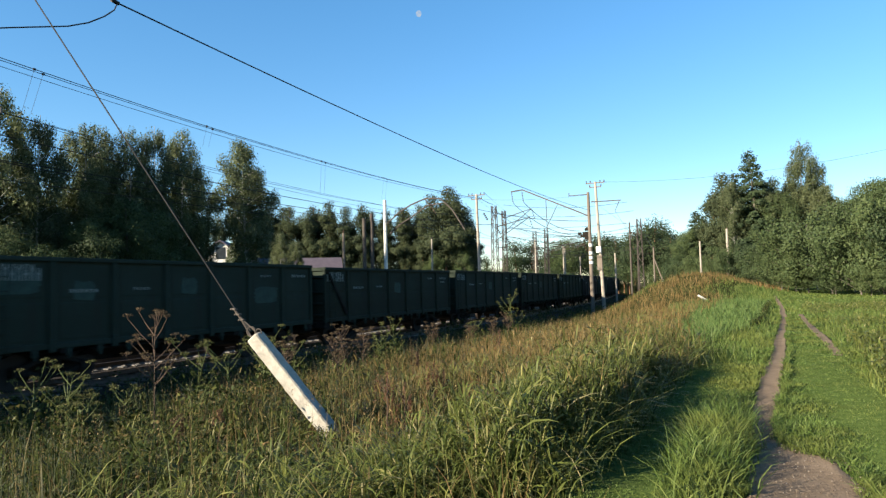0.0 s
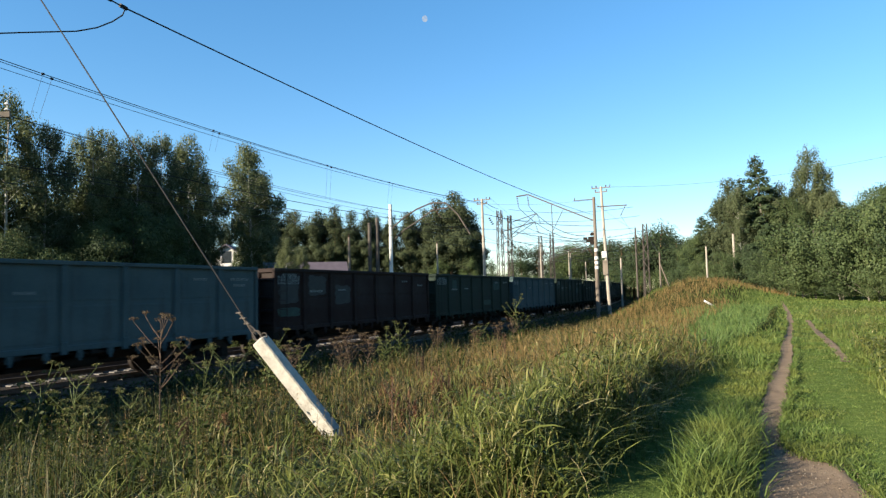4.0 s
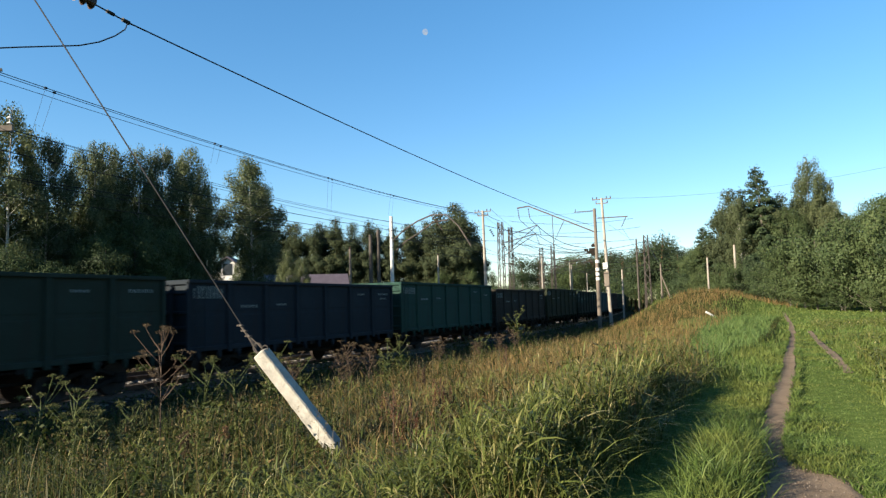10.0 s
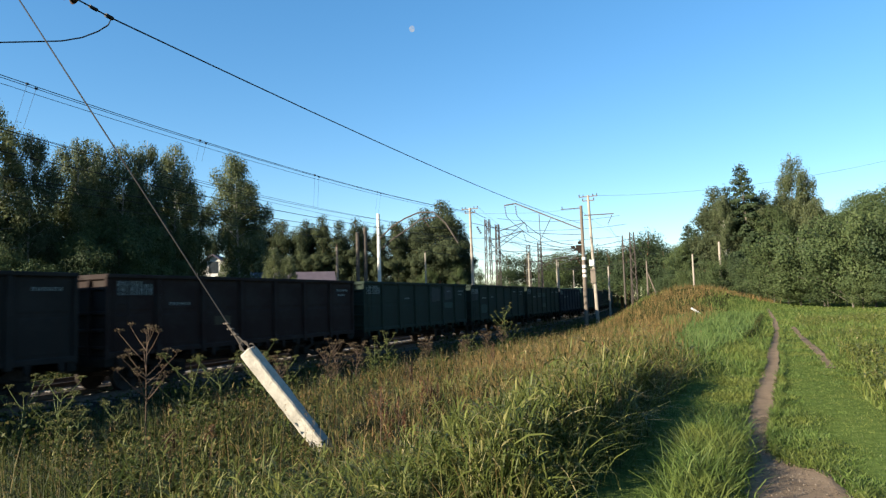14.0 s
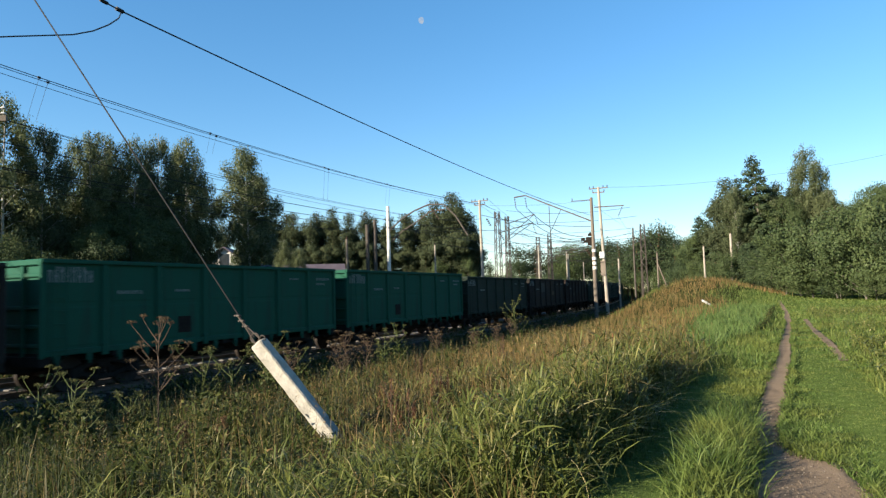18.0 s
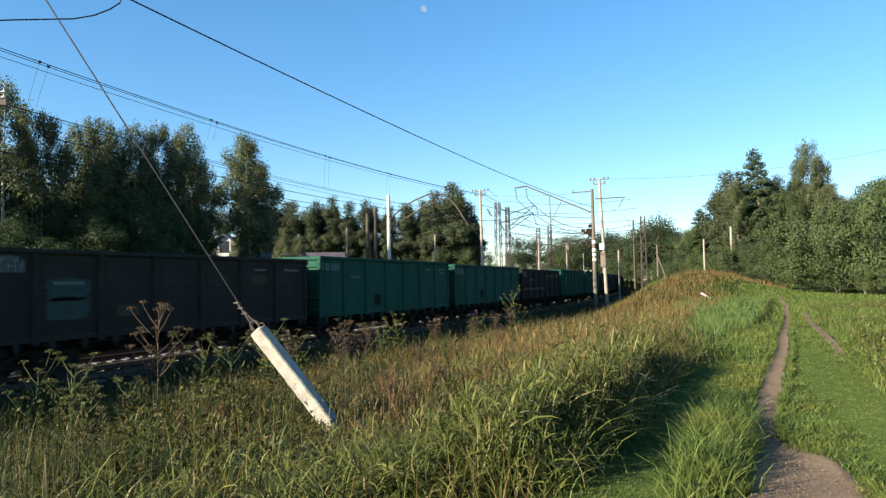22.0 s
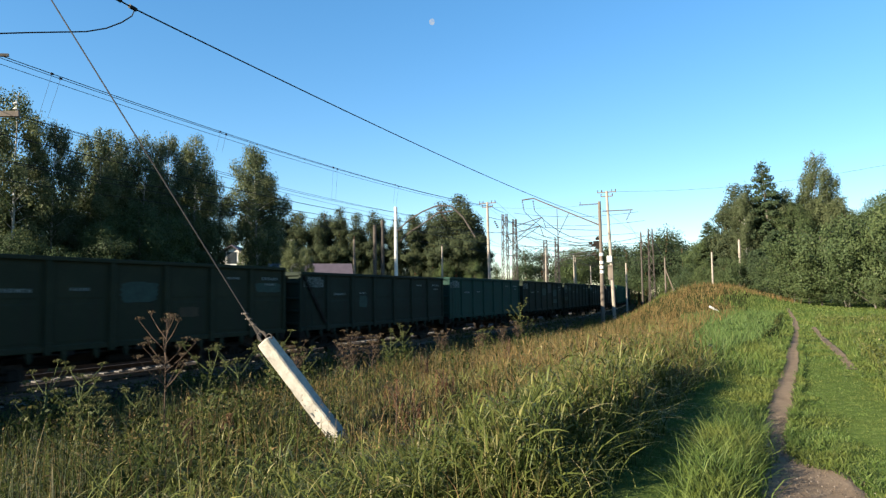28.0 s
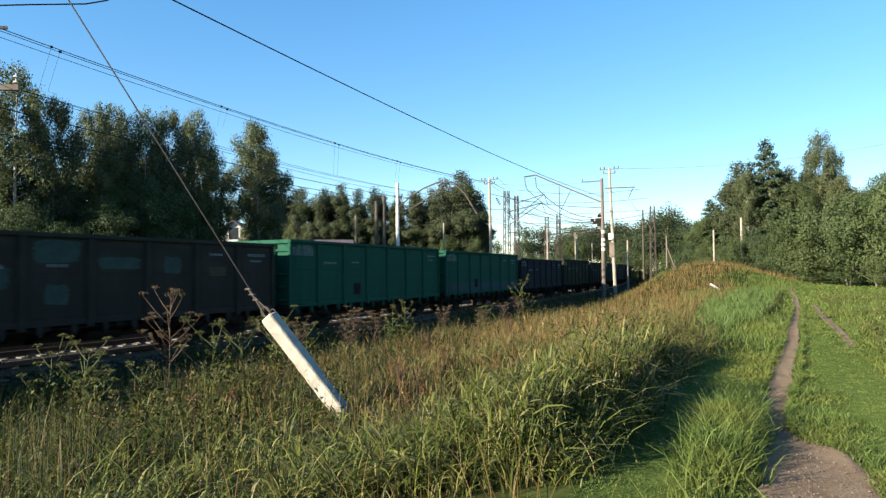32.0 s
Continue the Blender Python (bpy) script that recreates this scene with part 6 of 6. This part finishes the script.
def hanger(k, low, slant):
    """Two thin hanger wires under the feeders, with their clamps."""
    th = empty("wire_hanger", Matrix.Identity(4), label="pair of thin hangers clamped to the feeder wires", category="wire", group="feeder hangers")
    for (a, b), dy in zip(FEEDERS[:2], (0.0, 0.3)):
        q = sag(a, b, 0.9, 120)[int(k * 120)] + Vector((0, dy, 0))
        bm = bmesh.new()
        block(bm, q.x - 0.035, q.x + 0.035, q.y - 0.06, q.y + 0.06, q.z - 0.045, q.z + 0.045, 0.012)
        part("clamp", bm, M_WIRE, th)
        tube("hanger_wire", [q, Vector((q.x, q.y - slant, low))], 0.006, M_WIRE, th, 4)


hanger(0.188, 9.9, 0.5)
hanger(0.345, 10.3, 0.3)
hanger(0.52, 9.0, 0.2)
hanger(0.66, 9.6, 0.4)
wire((-27.8, 66.0, 12.5), (-34.0, 115.0, 11.5), 0.9, 0.013, "feeder wire running on to the far masts")
wire((-26.2, 66.0, 12.5), (-33.5, 115.0, 12.0), 1.0, 0.013, "feeder wire running on to the far masts")
wire((-14.2, 62.6, 10.9), (-27.0, 66.0, 11.9), 0.25, 0.010, "thin wire crossing above the line")
wire((-13.8, 67.5, 12.75), (14.0, 70.0, 14.2), 0.9, 0.011, "thin wire running from the pole to the wood")
wire((-14.1, 62.6, 10.5), (-11.4, 98.8, 8.0), 0.6, 0.010, "thin wire running along the bank")
wire((-11.8, 62.6, 9.2), (-10.6, 66.0, 6.5), 0.05, 0.010, "loose wire hanging from the side arm")
wire((-20.7, 62.6, 10.7), (-15.2, 62.6, 7.5), 0.75, 0.03, "slack cable hanging from the arm to the mast")
wire((-22.4, 64.0, 9.3), (-15.0, 62.6, 7.3), 0.55, 0.02, "slack cable hanging from the arm to the mast")
wire((-21.8, 62.6, 10.7), (-15.0, 62.6, 7.1), 0.9, 0.026, "slack cable hanging from the arm to the mast")


def left_pole():
    x, y = -26.2, 13.0
    z = float(land(x, y))
    th = empty("line_pole", pose(x, y, z), label="line pole with a wooden crossarm and white insulator", category="pole")
    round_pole(th, (0, 0, 0), (0, 0, 11.4 - z), 0.18, 0.13, M_CONC)
    bm = bmesh.new()
    beam(bm, (-0.9, 0, 9.22 - z), (1.45, 1.70, 9.32 - z), 0.16, 0.2)
    part("crossarm", bm, M_DARKPOLE, th)
    bm = bmesh.new()
    insulator_stack(bm, (1.38, 1.62, 9.35 - z), (1.38, 1.62, 9.85 - z), 0.13, 2)
    part("insulator", bm, M_WHITE, th)
    bm = bmesh.new()
    beam(bm, (0, 0, 11.3 - z), (1.2, 1.4, 11.5 - z), 0.1, 0.1)
    part("crossarm", bm, M_DARKPOLE, th)


left_pole()

for a, b, drop, r in (((-27.2, 71.3, 11.4), (-34.0, 115.0, 11.0), 0.8, 0.014), ((-27.0, 66.0, 10.8), (-14.3, 62.6, 8.4), 0.35, 0.012), ((-27.1, 71.3, 9.6), (-15.3, 99.0, 9.2), 0.8, 0.013),
                      ((-26.8, 73.2, 8.4), (-16.6, 98.7, 8.0), 0.7, 0.013), ((-27.2, 71.3, 7.0), (-14.3, 62.6, 6.6), 0.5, 0.013), ((-36.0, 114.5, 11.5), (-15.4, 99.0, 10.8), 0.8, 0.016),
                      ((-34.0, 115.0, 8.0), (-16.0, 101.0, 7.5), 0.5, 0.016), ((-27.3, 71.3, 11.9), (-27.0, 66.0, 12.2), 0.1, 0.012), ((-15.3, 99.0, 11.0), (-12.2, 90.0, 6.9), 0.3, 0.012)):
    wire(a, b, drop, r * 2.3, "dark cable in the tangle over the station throat")
for x, y, z in ((-26.9, 71.3, 9.2), (-26.5, 73.2, 8.2), (-27.5, 71.3, 11.2), (-14.6, 62.6, 7.9), (-33.5, 115.0, 9.0), (-35.5, 114.5, 9.6), (-16.2, 99.0, 9.8), (-26.4, 66.0, 10.4), (-15.0, 62.6, 6.4)):
    bm = bmesh.new()
    insulator_stack(bm, (x, y, z), (x + 0.5, y, z - 0.9), 0.16, 4)
    tagged(part("insulator_string", bm, M_PORC), "dark insulator string hanging from a mast", "insulator", "insulator strings")

# ---- houses behind the birches ----
M_WALLW = rough_mat("white_plaster", (0.55, 0.53, 0.50), (0.78, 0.76, 0.73), 1.5, 0.9, 0, 0.2)
M_ROOFP = rough_mat("mauve_roofing", (0.07, 0.055, 0.07), (0.13, 0.105, 0.125), 1.5, 0.7, 0, 0.2)
M_ROOFR = rough_mat("rusty_roofing", (0.16, 0.07, 0.06), (0.28, 0.14, 0.12), 1.5, 0.7, 0, 0.2)
M_PANE = rough_mat("window_pane", (0.02, 0.025, 0.03), (0.05, 0.06, 0.07), 2.0, 0.1, 0, 0.0)


def house(x, y, w, l, eave, ridge, yaw, roof, label):
    z = float(land(x, y))
    th = empty("house", pose(x, y, z, 0, 0, yaw), label=label, category="house", group="houses behind the line")
    e, g = eave - z, ridge - z
    bm = bmesh.new()
    block(bm, -w / 2, w / 2, -l / 2, l / 2, -0.3, e)
    for s in (-1, 1):
        v = [bm.verts.new(c) for c in ((-w / 2, s * l / 2, e), (w / 2, s * l / 2, e), (0, s * l / 2, g - 0.1))]
        v2 = [bm.verts.new((c.co.x, c.co.y - s * 0.25, c.co.z)) for c in v]
        bm.faces.new(v)
        bm.faces.new(v2[::-1])
        for i in range(3):
            bm.faces.new((v[i], v[(i + 1) % 3], v2[(i + 1) % 3], v2[i]))
    part("wall", bm, M_WALLW, th)
    for s in (-1, 1):
        bm = bmesh.new()
        beam(bm, (s * (w / 2 + 0.4), 0, e - 0.2), (0, 0, g + 0.04), l + 0.8, 0.12)
        part("roof", bm, roof, th)
    for s in (-1, 1):
        for i in range(3):
            yy = -l / 2 + l * (i + 0.5) / 3
            bm = bmesh.new()
            block(bm, s * (w / 2 + 0.01) - 0.03, s * (w / 2 + 0.01) + 0.03, yy - 0.5, yy + 0.5, 1.2, 2.6)
            part("window", bm, M_PANE, th)
    for xx in (-w / 4, w / 4, 0):
        bm = bmesh.new()
        zz = 1.2 if xx else e + 0.3
        block(bm, xx - 0.5, xx + 0.5, -l / 2 - 0.04, -l / 2 + 0.02, zz, zz + 1.3)
        part("window", bm, M_PANE, th)


house(-55.5, 59.0, 6.6, 9.0, 5.9, 8.2, 30, M_ROOFP, "white plastered house with a gable behind the birches")
house(-52.5, 66.0, 9.0, 12.0, 4.0, 6.5, -52, M_ROOFP, "long house with a mauve-grey roof behind the line")
house(-48.0, 34.0, 8.0, 9.0, 3.6, 5.6, 10, M_ROOFR, "low pale house hidden behind the birches")


# ---- weeds, stone and moon ----
def umbel(x, y, h, seed, dry, label):
    """A branching umbel plant."""
    r = random.Random(seed)
    z = float(land(x, y))
    th = empty("umbel_weed", pose(x, y, z), label=label, category="weed", group="umbel weeds by the railway")
    stem_m, head_m = (M_DRYSTEM, M_DRYHEAD) if dry else (M_GREENSTEM, M_GREENHEAD)
    bm = bmesh.new()
    tips = []
    bend = Vector((r.uniform(-0.12, 0.12), r.uniform(-0.12, 0.12), 0)) * h

    def at(t):
        return bend * t * t + Vector((0, 0, h * t))
    for i in range(5):
        rod(bm, at(i / 5), at((i + 1) / 5), 0.011 * (1 - 0.12 * i), 0.011 * (1 - 0.12 * (i + 1)), 6, False)
    tips.append((at(1.0), 1.0))
    for i in range(20 if dry else 13):
        t = r.uniform(0.5, 0.95) if dry else r.uniform(0.3, 0.95)
        a = i * 2.4 + r.uniform(-0.4, 0.4)
        L = h * r.uniform(0.14, 0.30) if dry else h * r.uniform(0.2, 0.4)
        p = at(t)
        q = p + Vector((math.cos(a) * L * 0.75, math.sin(a) * L * 0.75, L * 0.75))
        rod(bm, p, (p + q) / 2 + Vector((0, 0, -0.02)), 0.007, 0.006, 5, False)
        rod(bm, (p + q) / 2 + Vector((0, 0, -0.02)), q, 0.006, 0.004, 5, False)
        tips.append((q, 0.8))
    for p, k in tips:
        for i in range(11):
            a, e = r.uniform(0, 6.28), r.uniform(0.1, 0.75)
            q = p + Vector((math.cos(a) * e, math.sin(a) * e, 1 - 0.5 * e)) * 0.09 * k
            rod(bm, p, q, 0.0025, 0.002, 3, False)
    part("stem", bm, stem_m, th)
    c = []
    for p, k in tips:
        for i in range(14):
            a, e = r.uniform(0, 6.28), r.uniform(0.1, 0.9) ** 0.6
            b = p + Vector((math.cos(a) * e, math.sin(a) * e, 1 - 0.45 * e)) * 0.10 * k
            for j in range(5):
                c.append(b + Vector((r.gauss(0, 0.012), r.gauss(0, 0.012), r.gauss(0, 0.008))))
    ob = flecks("flower_head", np.array([tuple(v) for v in c]), 0.024, head_m, seed)
    ob.parent = th
    if not dry:
        c = []
        for i in range(220):
            t = r.uniform(0.05, 0.75)
            c.append(at(t) + Vector((r.gauss(0, 0.15), r.gauss(0, 0.15), r.gauss(0, 0.05))))
        ob = flecks("leaves", np.array([tuple(v) for v in c]), 0.09, M_HERB, seed + 1)
        ob.parent = th


M_DRYSTEM = rough_mat("dry_stem", (0.055, 0.034, 0.023), (0.115, 0.076, 0.05), 8.0, 0.9, 0, 0.0)
M_GREENSTEM = rough_mat("green_stem", (0.055, 0.075, 0.02), (0.12, 0.14, 0.04), 8.0, 0.8, 0, 0.0)
M_DRYHEAD = leaf_mat("dry_umbel", [(0, (0.05, 0.034, 0.02)), (0.6, (0.105, 0.072, 0.04)), (1, (0.25, 0.20, 0.12))], None)
M_GREENHEAD = leaf_mat("green_umbel", [(0, (0.060, 0.070, 0.022)), (0.6, (0.125, 0.125, 0.042)), (1, (0.22, 0.21, 0.095))], None)


def weeds():
    DRYL, GRNL = "dried brown umbel weed with branching stems", "yellow-green umbel weed with branching stems"
    umbel(-8.35, 7.25, 2.05, 1, True, DRYL)
    umbel(-8.1, 7.75, 1.55, 2, False, GRNL)
    r = random.Random(12)
    spots = [(-9.6, 6.6, 1.35, 0), (-9.9, 7.4, 0.9, 0), (-8.9, 6.6, 0.9, 0), (-10.2, 6.4, 1.5, 0), (-9.9, 6.9, 0.9, 0), (-9.2, 7.3, 0.95, 0), (-7.6, 8.2, 1.3, 0), (-8.9, 10.3, 1.4, 0), (-9.3, 11.2, 1.25, 0), (-9.5, 11.9, 1.3, 1), (-9.8, 12.6, 1.2, 0), (-9.2, 13.4, 1.3, 1), (-9.6, 14.4, 1.5, 1), (-9.4, 14.9, 1.35, 1),
             (-9.9, 16.0, 1.3, 0), (-10.2, 18.0, 1.4, 0), (-9.8, 20.0, 1.2, 1), (-9.6, 22.5, 1.0, 1), (-9.7, 23.0, 1.2, 0), (-9.7, 27.6, 2.1, 0), (-9.9, 25.5, 1.1, 1), (-10.0, 27.5, 1.3, 1)]
    for i, (x, y, h, dry) in enumerate(spots):
        umbel(x + r.uniform(-0.2, 0.2), y + r.uniform(-0.2, 0.2), h, 20 + i, bool(dry), DRYL if dry else GRNL)


weeds()


def dock(x, y, h, seed):
    """A dock gone to rusty seed."""
    r = np.random.RandomState(seed)
    th = empty("dock_weed", pose(x, y, float(land(x, y))), label="reddish-brown dock stalk gone to seed", category="weed", group="dock weeds in the bank")
    bm = bmesh.new()
    tips = [(0.03 * h, 0.02 * h, h)]
    rod(bm, (0, 0, -0.1), tips[0], 0.008, 0.004, 6, False)
    for i in range(5):
        z, a = h * r.uniform(0.4, 0.75), r.uniform(0, 6.28)
        q = (0.1 * math.cos(a), 0.1 * math.sin(a), z + 0.25 * h)
        rod(bm, (0.01, 0.01, z), q, 0.005, 0.003, 5, False)
        tips.append(q)
    part("stem", bm, M_DRYSTEM, th)
    for k, q in enumerate(tips):
        c = np.array(q) - np.outer(r.uniform(0, 0.34 * h, 70), (0.08, 0.06, 1)) + r.normal(0, 0.011, (70, 3))
        ob = flecks("seed_spike", c, 0.024, M_DOCK, seed + k)
        ob.parent = th


M_DOCK = leaf_mat("dock_seed", [(0, (0.07, 0.032, 0.02)), (0.6, (0.15, 0.07, 0.04)), (1, (0.24, 0.14, 0.08))], None)
for x, y, h in ((-4.0, 6.75, 0.95), (-3.85, 6.9, 0.8), (-4.8, 9.6, 0.85), (-4.7, 9.75, 0.75), (-7.4, 7.6, 0.6), (-2.7, 11.4, 0.9), (-2.45, 6.2, 0.7), (-6.6, 12.5, 1.0), (-5.7, 15.0, 1.05)):
    dock(x, y, h, int(abs(x * 100)))
umbel(-7.55, 7.0, 0.5, 71, True, "low umbel weed with a dense pinkish-brown head")


def marker():
    x, y = -3.55, 49.5
    z = float(land(x, y))
    th = empty("fallen_marker_post", pose(x, y, z + 0.42, 0, 0, 20), label="short white marker post tilted in the grass", category="post")
    bm = bmesh.new()
    beam(bm, (-0.32, 0, 0.17), (0.34, 0.15, -0.22), 0.13, 0.13, 0.02)
    part("shaft", bm, M_WHITE, th)


marker()


def moon():
    d = Vector((-0.4535, 0.8913, 0.4244)).normalized() * 2400
    me = bpy.data.meshes.new("moon")
    v, f = [(0, 0, 0)], []
    n = 28
    for i in range(n):
        a = 2 * math.pi * i / n
        v.append((math.cos(a) * 11 * (1.0 if math.cos(a) < 0.2 else 0.72), math.sin(a) * 11, 0))
    for i in range(n):
        f.append((0, 1 + i, 1 + (i + 1) % n))
    me.from_pydata(v, [], f)
    m, nt, b = nodes_of("moon_glow")
    e = add(nt, "ShaderNodeEmission", Color=(0.80, 0.86, 0.92, 1), Strength=0.2)
    fac = ramp(nt, noise_of(nt, 0.09, 3, 0.6), [(0.35, (0.35, 0.35, 0.35)), (0.6, (0.8, 0.8, 0.8))])
    t = nt.nodes.new("ShaderNodeBsdfTransparent")
    mx = nt.nodes.new("ShaderNodeMixShader")
    nt.links.new(fac, mx.inputs[0])
    nt.links.new(t.outputs[0], mx.inputs[1])
    nt.links.new(e.outputs[0], mx.inputs[2])
    nt.links.new(mx.outputs[0], nt.nodes["Material Output"].inputs[0])
    me.materials.append(m)
    ob = new("moon", me)
    ob.matrix_basis = look(Vector(EYE) + d, Vector(EYE)) @ pose(0, 0, 0, 0, 180, 0)
    tagged(ob, "pale half moon in the morning sky", "moon", kind="structure")


moon()


def motions():
    times = [float(k) for k in range(0, 33)]
    for n, wagon in WAGONS:
        walk(wagon, [(t, wagon_pose(n, t)) for t in times])
    # the wheelsets roll: all those at the same place in a bogie share one turning action
    for k in (-0.925, 0.925):
        alike = [o for n, wagon in WAGONS for o in wagon.children_recursive if o.name.startswith("wheelset") and o.matrix_basis.translation.y * k > 0]
        rows = []
        for i in range(0, 961):
            t = i / 30
            rows.append((t, pose(0, k, 0.478, -math.degrees((train_at(t) - train_at(0.0)) / 0.478), 0, 0)))
        walk(alike[0], rows)
        source = alike[0].animation_data
        for o in alike[1:]:
            o.rotation_mode = "QUATERNION"
            keys = o.animation_data_create()
            keys.action, keys.action_slot = source.action, source.action_slot


motions()
